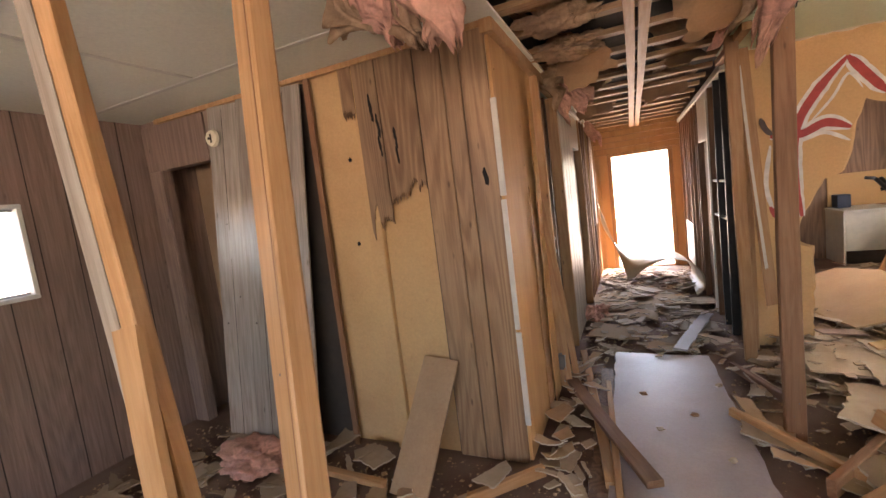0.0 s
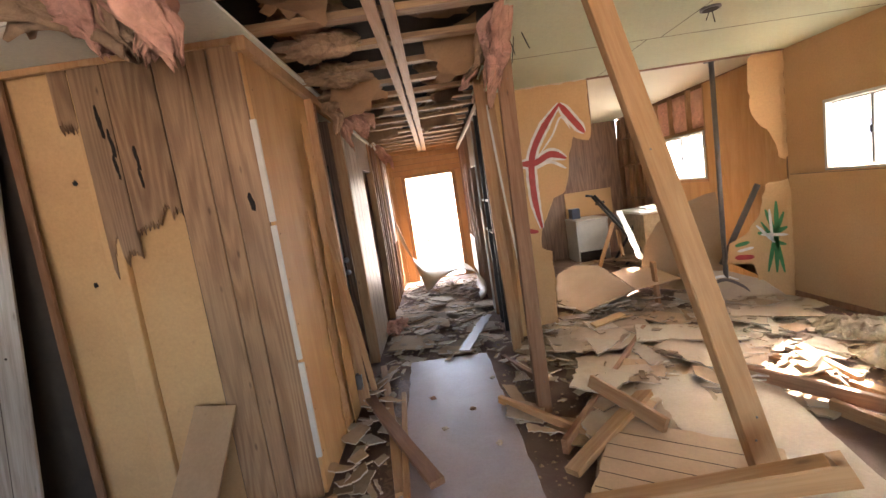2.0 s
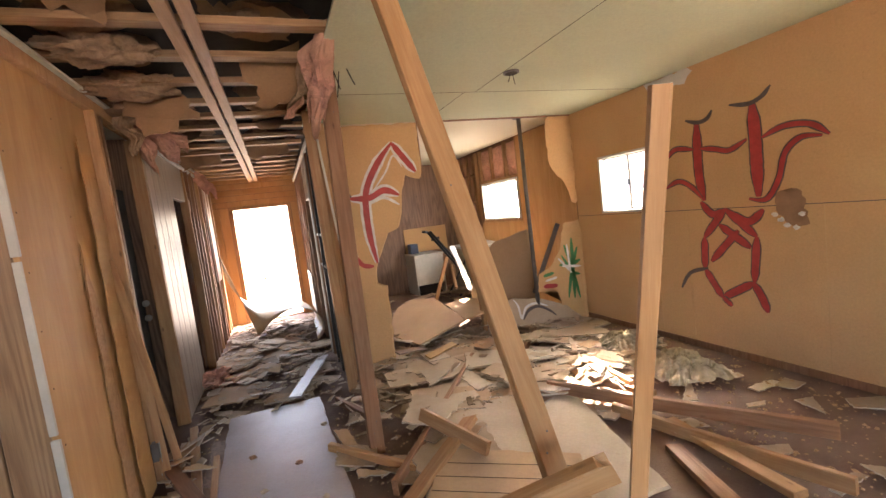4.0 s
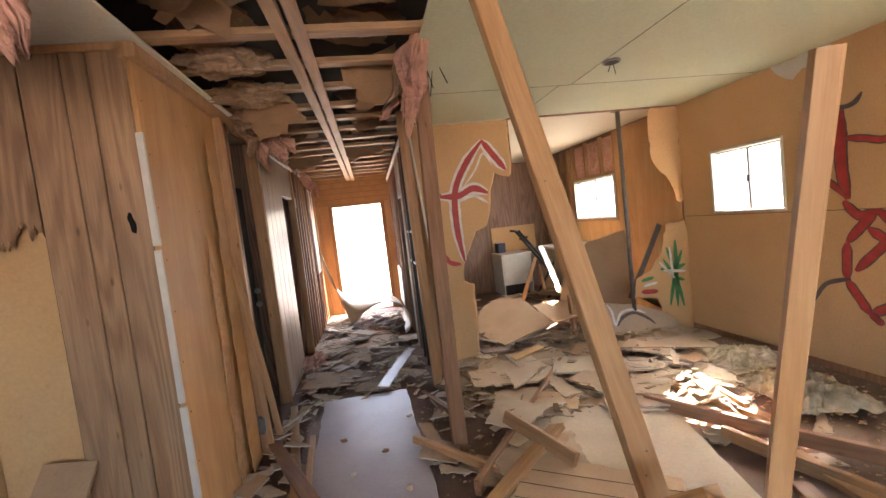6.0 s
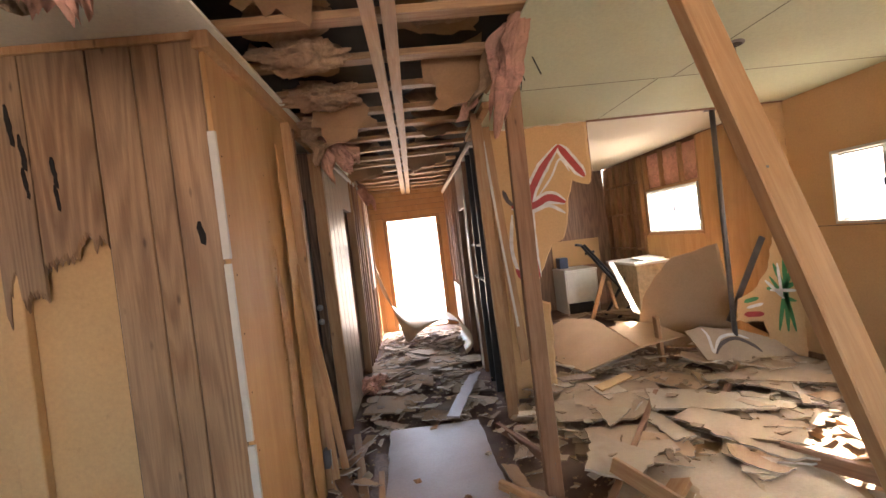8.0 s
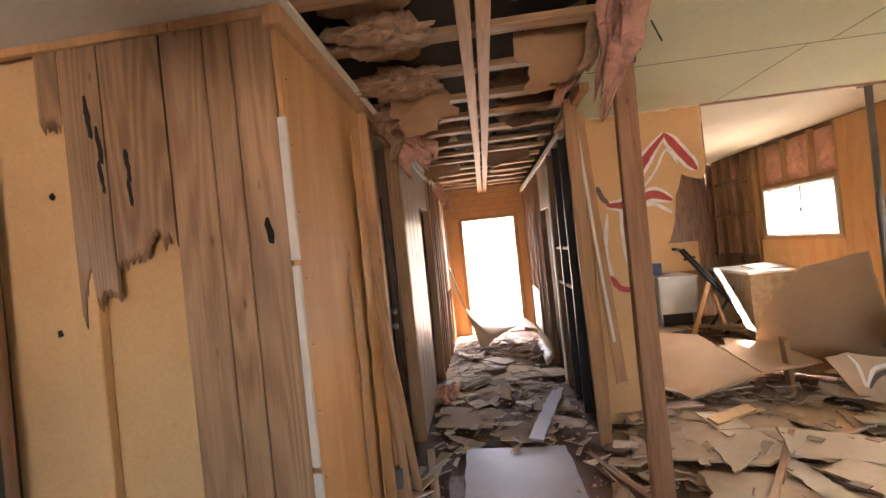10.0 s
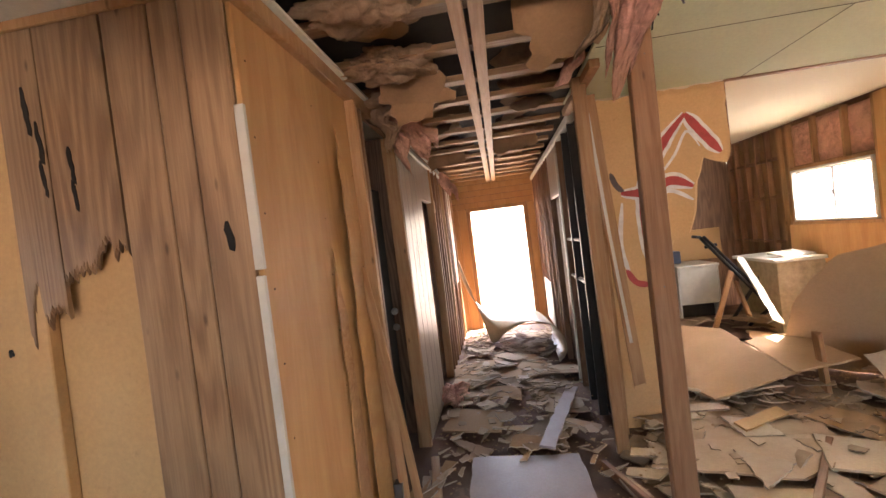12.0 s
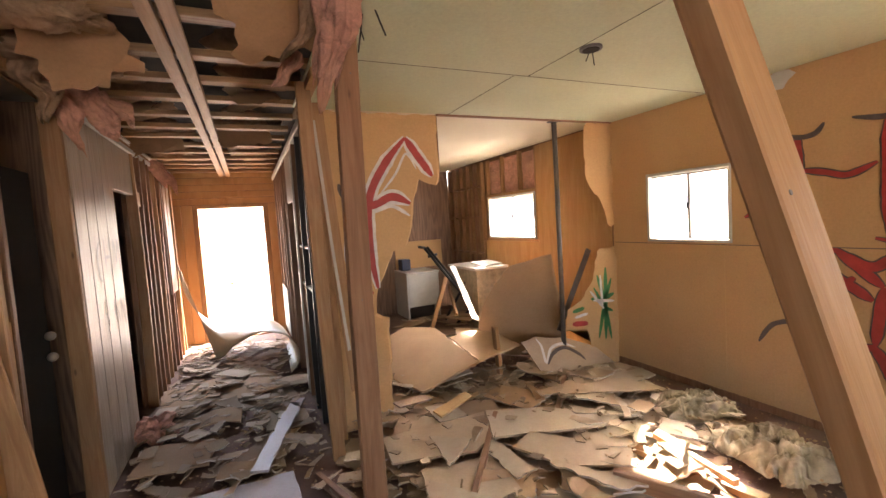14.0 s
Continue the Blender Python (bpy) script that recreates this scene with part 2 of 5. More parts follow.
def along(p0, p1, spin=0.0, face=(0, -1, 0)):
    """A pose at p0 whose z points to p1 and whose y looks the way of face."""
    z = (Vector(p1) - Vector(p0)).normalized()
    f = Vector(face)
    if abs(f.normalized().dot(z)) > 0.95:
        f = Vector((0, 0, 1))
    y = (f - z * f.dot(z)).normalized()
    x = y.cross(z)
    m = Matrix((x, y, z)).transposed().to_4x4()
    return Matrix.Translation(p0) @ m @ pose(0, 0, 0, 0, 0, spin)


def lumber_bm(length, w, t, seed, broken=False):
    """A sawn stick along z with eased edges, slight bow and, if broken, splintered far end."""
    rnd = random.Random(seed)
    bm = bmesh.new()
    cut = max(2, int(length / 0.35))
    prev = None
    bow = rnd.uniform(-0.006, 0.006) * length
    e = min(w, t) * 0.1
    prof = [(-w / 2 + e, -t / 2), (w / 2 - e, -t / 2), (w / 2, -t / 2 + e), (w / 2, t / 2 - e), (w / 2 - e, t / 2), (-w / 2 + e, t / 2), (-w / 2, t / 2 - e), (-w / 2, -t / 2 + e)]
    for i in range(cut + 1):
        u = i / cut
        dx = bow * math.sin(math.pi * u)
        ring = []
        for x, y in prof:
            z = u * length
            if broken and i == cut:
                z += rnd.uniform(-0.05, 0.02)
            ring.append(bm.verts.new((x + dx + rnd.uniform(-1, 1) * 0.0012, y + rnd.uniform(-1, 1) * 0.0012, z)))
        if prev:
            for k in range(8):
                bm.faces.new((prev[k], prev[(k + 1) % 8], ring[(k + 1) % 8], ring[k]))
        else:
            bm.faces.new(ring[::-1])
        prev = ring
    bm.faces.new(prev)
    return bm


def lumber(name, p0, p1, w, t, mat, label="", category="timber", group="", spin=0.0, parent=None, broken=False, kind=""):
    length = (Vector(p1) - Vector(p0)).length
    ob = mesh_ob(name, lumber_bm(length, w, t, hash((round(p0[0], 2), round(p0[1], 2), round(p1[2], 2))) % 9973, broken), mat, parent, "", along(p0, p1, spin))
    if parent is None:
        tagged(ob, label, category, group, kind)
    elif label:
        ob["label"] = label
    return ob


def sheet_bm(poly, t, warp=0.0, seed=0):
    """A flat piece of board with the outline poly in its xy plane."""
    rnd = random.Random(seed)
    a, c = rnd.uniform(-1, 1) * warp, rnd.uniform(-1, 1) * warp
    bm = bmesh.new()
    lo = [bm.verts.new((x, y, a * x * x + c * y * y)) for x, y in poly]
    hi = [bm.verts.new((x * 0.985, y * 0.985, a * x * x + c * y * y + t)) for x, y in poly]
    n = len(poly)
    bm.faces.new(lo[::-1])
    bm.faces.new(hi)
    for i in range(n):
        bm.faces.new((lo[i], lo[(i + 1) % n], hi[(i + 1) % n], hi[i]))
    bmesh.ops.triangulate(bm, faces=bm.faces[:2] if hasattr(bm.faces, "ensure_lookup_table") and not bm.faces.ensure_lookup_table() else [])
    return bm


def jagged(poly, seed, step=0.06, rough=0.012):
    """The outline poly with its edges broken up into small uneven bites."""
    rnd = random.Random(seed)
    out = []
    for (x0, y0), (x1, y1) in zip(poly, poly[1:] + poly[:1]):
        n = max(1, int(math.hypot(x1 - x0, y1 - y0) / step))
        nx, ny = y1 - y0, x0 - x1
        ln = math.hypot(nx, ny) or 1
        for i in range(n):
            u = i / n
            d = rnd.uniform(-rough, rough) if i else 0
            out.append((x0 + (x1 - x0) * u + nx / ln * d, y0 + (y1 - y0) * u + ny / ln * d))
    return out


def blob_bm(sx, sy, sz, seed, sub=4, rough=0.5, freq=3.0):
    """A torn lump of wool: a stretched ball broken up at three scales, ragged towards its lower end."""
    bm = bmesh.new()
    bmesh.ops.create_icosphere(bm, subdivisions=sub, radius=1.0)
    off = Vector((seed * 3.7, seed * 1.3, seed * 2.1))
    for v in bm.verts:
        d = v.co.normalized()
        fold = abs(noise.noise(Vector((d.x * 2.6, d.y * 2.6, d.z * 0.8)) + off))
        r = 0.85 + rough * noise.noise(d * freq * 0.5 + off) + rough * 0.9 * fold + rough * 0.3 * noise.noise(d * freq * 1.9 + off) + rough * 0.16 * noise.noise(d * freq * 5.5 + off)
        v.co = Vector((d.x * sx * r, d.y * sy * r, d.z * sz * r))
    return bm


def torn_plank_bm(w, top, t, seed, edge):
    """A plank hanging down from z = 0, broken along edge (share of the width, height); its back lies at y = 0."""
    rnd = random.Random(seed)
    n = 60
    bm = bmesh.new()
    cols, jit = [], 0.0
    for k in range(n + 1):
        f = k / n
        for (f0, z0), (f1, z1) in zip(edge, edge[1:]):
            if f0 <= f <= f1:
                zz = z0 + (z1 - z0) * (f - f0) / max(f1 - f0, 1e-6)
        jit = jit * 0.5 + rnd.uniform(-0.012, 0.012)
        zz += jit - top - rnd.choice((0, 0, 0, 0.012, 0.022))
        x = -w / 2 + w * f
        thin = t * rnd.uniform(0.3, 0.6)
        cols.append([bm.verts.new(p) for p in ((x, -t, 0), (x, -t, zz + 0.02), (x, -thin, zz), (x, 0, zz + 0.004), (x, 0, 0))])
    for p, q in zip(cols, cols[1:]):
        for j in range(5):
            bm.faces.new((p[j], p[(j + 1) % 5], q[(j + 1) % 5], q[j]))
    bm.faces.new(cols[0][::-1])
    bm.faces.new(cols[-1])
    bmesh.ops.recalc_face_normals(bm, faces=bm.faces)
    return bm


def batt_bm(w, h, t, seed):
    """A pillowy wool batt in the yz plane, bulging towards -x."""
    bm = bmesh.new()
    bmesh.ops.create_grid(bm, x_segments=26, y_segments=26, size=1.0)
    for v in bm.verts:
        u, k = v.co.x, v.co.y
        e = (1 - abs(u) ** 6) * (1 - abs(k) ** 6)
        p = Vector((u * 2, k * 2, seed * 3.1))
        v.co = Vector((-t * e * (0.7 + 0.5 * noise.noise(p * 1.2) + 0.25 * noise.noise(p * 4)), u * w / 2, k * h / 2))
    return bm


def stroke_bm(pts, width, depth=0.003):
    """A painted stroke through pts (across, up), with soft ends and uneven width."""
    ps = [Vector((*p, 0)) for p in pts]
    line = []
    for i in range(len(ps) - 1):
        a, b, c, d = ps[max(i - 1, 0)], ps[i], ps[i + 1], ps[min(i + 2, len(ps) - 1)]
        for k in range(8):
            u = k / 8
            line.append(0.5 * (2 * b + (c - a) * u + (2 * a - 5 * b + 4 * c - d) * u * u + (3 * b - a - 3 * c + d) * u ** 3))
    line.append(ps[-1])
    bm = bmesh.new()
    L, R = [], []
    n = len(line)
    for i, p in enumerate(line):
        tang = (line[min(i + 1, n - 1)] - line[max(i - 1, 0)]).normalized()
        nor = Vector((-tang.y, tang.x, 0))
        end = min(1.0, 0.35 + 3.0 * min(i, n - 1 - i) / n)
        w = width * 0.5 * end * (1 + 0.12 * noise.noise(p * 25))
        L.append(bm.verts.new(p + nor * w + Vector((0, 0, depth))))
        R.append(bm.verts.new(p - nor * w + Vector((0, 0, depth))))
    for i in range(n - 1):
        bm.faces.new((R[i], R[i + 1], L[i + 1], L[i]))
    return bm


def panel_with_holes(axis, at0, at1, u0, u1, z0, z1, holes):
    """A wall slab from u0 to u1 and z0 to z1, thick from at0 to at1, with rectangular holes (ua, ub, za, zb)."""
    us = sorted({u0, u1, *[h[0] for h in holes], *[h[1] for h in holes]})
    bm = bmesh.new()
    for a, b in zip(us, us[1:]):
        spans, z = [], z0
        for h in sorted((h for h in holes if h[0] <= a and h[1] >= b), key=lambda h: h[2]):
            if h[2] > z:
                spans.append((z, h[2]))
            z = h[3]
        if z < z1:
            spans.append((z, z1))
        for s0, s1 in spans:
            if axis == "x":
                box(bm, (at0, a, s0), (at1, b, s1))
            else:
                box(bm, (a, at0, s0), (b, at1, s1))
    bmesh.ops.remove_doubles(bm, verts=bm.verts, dist=1e-5)
    return bm


# ---- structure ----
ZC = 2.49
XL, XR, YB, YE, YF, YA = -3.5, 3.85, -3.0, 8.42, 2.355, 4.45
W1, W2, W3 = (3.27, 4.05, 1.28, 1.91), (5.79, 6.98, 1.28, 1.91), (0.72, 1.5, 1.28, 1.91)
WL = (0.74, 1.517, 1.29, 1.9)


def setting(name, bm, mat, label, category):
    return tagged(mesh_ob(name, bm, mat), label, category, kind="structure")


setting("ground", boxes(((-400, -400, -0.75), (400, 400, -0.45))), M_SAND, "pale sunlit desert sand around the house", "ground")
setting("floor", boxes(((XL, YB, -0.06), (XR, YE + 0.1, 0.0))), M_FLOOR, "dirty reddish brown subfloor under rubble", "floor")
# deck colour is near-black so the shade between the joists is painted in
setting("roof_deck", boxes(((XL - 0.1, YB - 0.1, 2.86), (XR + 0.15, YE + 0.2, 2.92))), M_DARK, "underside of the roof boarding, darkened for its shaded cavities", "roof")
setting("wall_right", panel_with_holes("x", XR, XR + 0.1, YB, YA + 0.02, 0, 2.86, [W1, W3]), M_TAN, "tan painted wall with red spray-painted graffiti", "wall")
setting("wall_right_kitchen", panel_with_holes("x", XR + 0.085, XR + 0.1, YA + 0.02, YE + 0.1, 0, 2.86, [W2]), M_SHEATH, "bare brown sheathing of a stripped kitchen wall", "wall")
setting("wall_left", panel_with_holes("x", XL - 0.1, XL, YB, YE + 0.1, 0, 2.86, [WL]), M_PANEL_PURPLE, "faded grey-brown wood panelled wall with a window", "wall")
setting("wall_back", panel_with_holes("y", YB - 0.1, YB, XL - 0.1, XR + 0.1, 0, 2.86, [(-1.5, 2.1, 1.0, 2.1)]), M_TAN, "plain tan painted wall with a wide opening", "wall")
setting("wall_end", panel_with_holes("y", YE, YE + 0.1, XL, XR, 0, 2.86, [(-0.256, 0.636, 0.0, 2.0)]), M_PANEL_DARK, "dark brown panelled end wall with a doorway", "wall")
setting("ceiling_left", boxes(((XL, YB, ZC), (-0.52, YE, ZC + 0.014))), M_CEIL, "stained off-white ceiling boards with open joints", "ceiling")
setting("ceiling_right", boxes(((0.76, YB, ZC), (XR, YA, ZC + 0.014))), M_CEIL_GREEN, "greenish off-white ceiling boards with open joints", "ceiling")
setting("ceiling_kitchen", boxes(((0.86, YA, ZC + 0.012), (XR, YE, ZC + 0.026))), M_CEIL_WARM, "off-white sloping kitchen ceiling", "ceiling")
setting("ceiling_back", boxes(((-0.52, YB, ZC), (0.76, 0.2, ZC + 0.014))), M_CEIL, "off-white ceiling boards", "ceiling")
# ceiling joints
for nm, lo, hi in (("seam_left", (XL, 1.94, ZC - 0.006), (-0.52, 1.975, ZC)), ("seam_left_far", (-2.3, YB, ZC - 0.006), (-2.27, 1.94, ZC))):
    setting(nm, boxes((lo, hi), bevel=0.002), M_WHITE, "raised white batten over a ceiling joint", "trim")
for x0, y0, x1, y1 in ((0.78, 3.45, 3.84, 3.45), (2.1, -1.0, 2.1, 3.44), (2.0, 3.46, 2.0, 4.44)):
    setting("ceiling_crack", boxes(((x0 - 0.002, y0 - 0.002, ZC - 0.0015), (x1 + 0.002, y1 + 0.002, ZC + 0.001))), M_DARK, "dark open joint between ceiling boards", "joint")


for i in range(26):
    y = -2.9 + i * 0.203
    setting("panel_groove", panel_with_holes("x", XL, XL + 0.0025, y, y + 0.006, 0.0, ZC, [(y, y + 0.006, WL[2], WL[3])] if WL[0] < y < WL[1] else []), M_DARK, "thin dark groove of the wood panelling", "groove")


# windows
def window(name, axis, at, hole, inward, split=True):
    u0, u1, z0, z1 = hole
    win = empty(name, "small aluminium sliding window in a pale frame", "window", kind="structure")

    def bar(a, b, c, d, x0, x1):
        return ((x0, a, c), (x1, b, d))
    xa, xb = sorted((at - 0.012 * inward * -1, at + 0.1 * -inward))
    f = 0.028
    bm = boxes(bar(u0, u1, z0, z0 + f, xa, xb), bar(u0, u1, z1 - f, z1, xa, xb), bar(u0, u0 + f, z0 + f, z1 - f, xa, xb), bar(u1 - f, u1, z0 + f, z1 - f, xa, xb), bevel=0.004)
    part("window_frame", bm, M_WHITE, win, "white painted frame")
    xm = at - inward * 0.055
    um = (u0 + u1) / 2
    part("sash_bar", boxes(bar(um - 0.014, um + 0.014, z0 + f, z1 - f, xm - 0.014, xm + 0.014), bevel=0.003), M_ALU, win)
    for a, b in ((u0 + f, um - 0.014), (um + 0.014, u1 - f)):
        part("sash", boxes(bar(a, b, z0 + f, z0 + f + 0.016, xm - 0.01, xm + 0.01), bar(a, b, z1 - f - 0.016, z1 - f, xm - 0.01, xm + 0.01)), M_ALU, win)
        g = part("pane", boxes(bar(a, b, z0 + f + 0.016, z1 - f - 0.016, xm - 0.002, xm + 0.002)), M_GLASS, win)
        g.visible_shadow = False
    part("latch", boxes(bar(um - 0.012, um + 0.012, (z0 + z1) / 2 - 0.03, (z0 + z1) / 2 + 0.03, xm + 0.014 * inward, xm + 0.03 * inward), bevel=0.004), M_BLACK, win)
    return win


window("window_1", "x", XR, W1, -1)
window("window_2", "x", XR, W2, -1)
window("window_3", "x", XR, W3, -1)
window("window_4", "x", XL, WL, 1)

# ---- end of the hall ----
door_end = empty("door_1", "open doorway with orange pine jambs, no door", "doorway", kind="structure")
part("jamb", boxes(((-0.32, YE - 0.03, 0), (-0.256, YE + 0.12, 2.0)), bevel=0.004), M_STUD, door_end)
part("jamb", boxes(((0.636, YE - 0.03, 0), (0.70, YE + 0.12, 2.0)), bevel=0.004), M_STUD, door_end)
part("head", boxes(((-0.32, YE - 0.03, 2.0), (0.70, YE + 0.12, 2.05)), bevel=0.004), M_STUD, door_end)
part("threshold", boxes(((-0.256, YE - 0.02, 0.0), (0.636, YE + 0.1, 0.02)), bevel=0.004), M_STUD_OLD, door_end)
for i in range(5):
    z = 2.055 + i * 0.1
    setting("trim_end_board", boxes(((-0.6, YE - 0.018, z), (0.86, YE - 0.002, z + 0.094)), bevel=0.003), M_PLY, "orange pine boards above the end doorway", "board")
for x0, x1 in ((-0.6, -0.47), (-0.466, -0.325), (0.705, 0.86)):
    setting("trim_end_upright", boxes(((x0, YE - 0.018, 0), (x1, YE - 0.002, 2.05)), bevel=0.003), M_PLY, "orange pine board beside the end doorway", "board")

# ---- ceiling joists over the hall ----
for i in range(20):
    y = 0.35 + i * 0.415
    lumber("ceiling_joist", (-0.56, y, ZC + 0.04), (0.8, y + 0.01 * math.sin(i * 5), ZC + 0.04), 0.036, 0.08, M_JOIST, "dusty pine joist of the stripped hall ceiling", "joist", "hall ceiling joists", kind="structure")
for x0, x1 in ((0.04, 0.1), (0.135, 0.195)):
    lumber("ceiling_rail", ((x0 + x1) / 2, 0.3, ZC - 0.008), ((x0 + x1) / 2 + 0.03, YE, ZC - 0.008), x1 - x0, 0.03, M_STUD, "pale pine rail along the middle of the hall ceiling", "rail", kind="structure")
lumber("ceiling_divider", (0.118, 0.3, ZC + 0.01), (0.148, YE, ZC + 0.01), 0.03, 0.05, M_STUD_OLD, "dark strip between the two ceiling rails", "rail", kind="structure")
for x in (-0.3, 0.47):
    for i in range(19):
        y = 0.37 + i * 0.415
        r = random.Random(i * 7 + int(x * 10))
        if r.random() < 0.5:
            a = r.uniform(0.04, 0.12)
            tagged(mesh_ob("roof_batt", blob_bm(r.uniform(0.2, 0.3), 0.15, r.uniform(0.05, 0.11), i + 40 + x, 3, 0.35, 3), M_BROWNWOOL, None, "", pose(x + r.uniform(-0.1, 0.1), y + 0.2, ZC + 0.19 - a * 0.3, r.uniform(-8, 8), r.uniform(-8, 8), r.uniform(-10, 10)), True), "dirty brown insulation between the ceiling joists", "insulation", "batts above the hall")
        if r.random() < 0.85:
            w, h = r.uniform(0.25, 0.45), r.uniform(0.22, 0.38)
            low = r.random() < 0.25
            pl = jagged([(-w / 2, -h / 2), (w / 2, -h / 2), (w / 2, h / 2), (-w / 2, h / 2)], i * 3, 0.04, 0.035)
            tilt = r.choice((-1, 1)) * (r.uniform(25, 50) if low else r.uniform(4, 20))
            tagged(mesh_ob("facing_paper", sheet_bm(pl, 0.004, 1.4, i), M_PAPER, None, "", pose(x + r.uniform(-0.1, 0.1), y + 0.2, ZC + (r.uniform(-0.02, 0.06) if low else r.uniform(0.08, 0.22)), tilt, r.uniform(-18, 18), r.uniform(-12, 12))), "torn brown kraft paper hanging between ceiling joists", "paper", "paper above the hall")


def wool(at, s, seed, mat, label, rot=(0, 0, 0), sub=5, rough=0.6):
    return tagged(mesh_ob("insulation_clump", blob_bm(*s, seed, sub, rough, 3.4), mat, None, "", pose(*at, *rot), True), label, "insulation")


PINK = "torn pink fibreglass insulation hanging from the ceiling"


def tuft_bm(p0, p1, w, seed, flat=0.55):
    """One torn hank of wool from p0 down to p1, ridged along its length, with a frayed end."""
    p0, p1 = Vector(p0), Vector(p1)
    m = along(p0, p1)
    ln = (p1 - p0).length
    bm = bmesh.new()
    na, nr = 44, 40
    prev = None
    off = Vector((seed * 5.3, seed * 2.9, seed * 1.7))
    for i in range(nr + 1):
        u = i / nr
        body = (0.75 + 0.5 * noise.noise(Vector((u * 3, seed, 0)))) * min(1.0, 0.35 + u * 4) * (1 - max(0, u - 0.55) / 0.45 * 0.75)
        sway = Vector((noise.noise(Vector((u * 2.2, seed, 4))), noise.noise(Vector((u * 2.2, seed, 9))), 0)) * w * 0.9
        ring = []
        for j in range(na):
            a = 2 * math.pi * j / na
            d = Vector((math.cos(a), math.sin(a), 0))
            fold = abs(noise.noise(Vector((d.x * 1.9, d.y * 1.9, u * ln * 3)) + off))
            fine = noise.noise(Vector((d.x * 5, d.y * 5, u * ln * 24)) + off)
            r = w * body * (0.45 + 1.5 * fold + 0.28 * fine)
            fray = 0.35 * noise.noise(Vector((d.x * 3, d.y * 3, seed))) * max(0, u - 0.35)
            ring.append(bm.verts.new(m @ (Vector((d.x * r, d.y * r * flat, (u + fray) * ln)) + sway)))
        if prev:
            for j in range(na):
                bm.faces.new((prev[j], prev[(j + 1) % na], ring[(j + 1) % na], ring[j]))
        else:
            bm.faces.new(ring[::-1])
        prev = ring
    bm.faces.new(prev)
    return bm


def hanging_wool(label, tufts):
    clump = empty("insulation_clump", label, "insulation", tufts[0][0])
    base = Matrix.Translation(Vector(tufts[0][0]) * -1)
    for k, (p0, p1, w, seed, mat) in enumerate(tufts):
        bm = tuft_bm(p0, p1, w, seed)
        bmesh.ops.transform(bm, matrix=base, verts=bm.verts)
        part("tuft", bm, mat, clump, "", None, True)


hanging_wool("torn pink and brown insulation hanging from the ceiling edge", [
    ((-0.5, 1.5, 2.53), (-0.45, 1.47, 2.11), 0.12, 1, M_PINK), ((-0.62, 1.53, 2.53), (-0.52, 1.5, 2.13), 0.13, 2, M_PINK),
    ((-0.76, 1.56, 2.53), (-0.6, 1.52, 2.14), 0.13, 3, M_BROWNWOOL), ((-0.9, 1.6, 2.53), (-0.7, 1.55, 2.2), 0.13, 4, M_PINK), ((-1.02, 1.64, 2.53), (-0.8, 1.58, 2.26), 0.11, 17, M_BROWNWOOL), ((-0.6, 1.48, 2.5), (-0.54, 1.44, 2.2), 0.08, 5, M_BROWNWOOL)])
hanging_wool("long torn strip of pink insulation hanging beside a post", [
    ((0.79, 2.42, 2.56), (0.7, 2.9, 2.13), 0.075, 6, M_PINK), ((0.74, 2.6, 2.54), (0.675, 2.92, 2.24), 0.06, 7, M_PINK), ((0.8, 2.5, 2.52), (0.75, 2.86, 2.2), 0.05, 8, M_PINK),
    ((0.72, 2.75, 2.5), (0.59, 2.95, 2.3), 0.05, 9, M_BROWNWOOL), ((0.7, 3.4, 2.48), (0.58, 3.5, 2.34), 0.05, 10, M_PINK)])
hanging_wool("torn pink insulation sagging over the hall studs", [
    ((-0.5, 4.05, 2.52), (-0.44, 4.25, 2.16), 0.09, 11, M_PINK), ((-0.42, 4.05, 2.5), (-0.32, 4.5, 2.26), 0.09, 12, M_PINK), ((-0.5, 3.8, 2.52), (-0.5, 4.0, 2.26), 0.09, 13, M_BROWNWOOL), ((-0.36, 4.3, 2.48), (-0.24, 4.6, 2.36), 0.06, 14, M_PINK)])
hanging_wool("small torn tuft of pink insulation at the hall end", [((-0.46, 6.9, 2.46), (-0.32, 7.0, 2.12), 0.06, 15, M_PINK), ((-0.5, 6.8, 2.48), (-0.42, 6.95, 2.2), 0.07, 16, M_PINK)])
wool((-0.3, 3.75, 2.5), (0.2, 0.16, 0.08), 8, M_BROWNWOOL, "dirty insulation slumped over the hall joists")
wool((-0.28, 2.75, 2.53), (0.2, 0.13, 0.06), 10, M_BROWNWOOL, "dirty insulation slumped over the hall joists")
wool((-0.28, 3.3, 2.52), (0.22, 0.13, 0.07), 11, M_BROWNWOOL, "dirty insulation slumped over the hall joists")
wool((-0.44, 5.2, 0.08), (0.14, 0.16, 0.1), 12, M_PINK, "pink fibreglass lump lying on the hall floor")
wool((-2.35, 1.95, 0.06), (0.28, 0.18, 0.07), 13, M_PINK, "pink fibreglass lump lying in the corner rubble")

# ---- plank wall facing the entrance ----
wf = empty("wall_front", "damaged wall of weathered vertical planks over tan board", "wall", kind="structure")
part("backing", boxes(((-2.3, YF + 0.05, 0), (-0.61, YF + 0.09, ZC))), M_TAN_BOARD, wf, "tan backing board with small holes")
part("doorway_panelling", panel_with_holes("y", YF + 0.02, YF + 0.09, -3.5, -2.302, 0, ZC, [(-3.34, -2.78, 0, 2.1)]), M_PANEL_PURPLE, wf)
PL = [(-1.03, -0.864), (-0.86, -0.759), (-0.755, -0.604)]
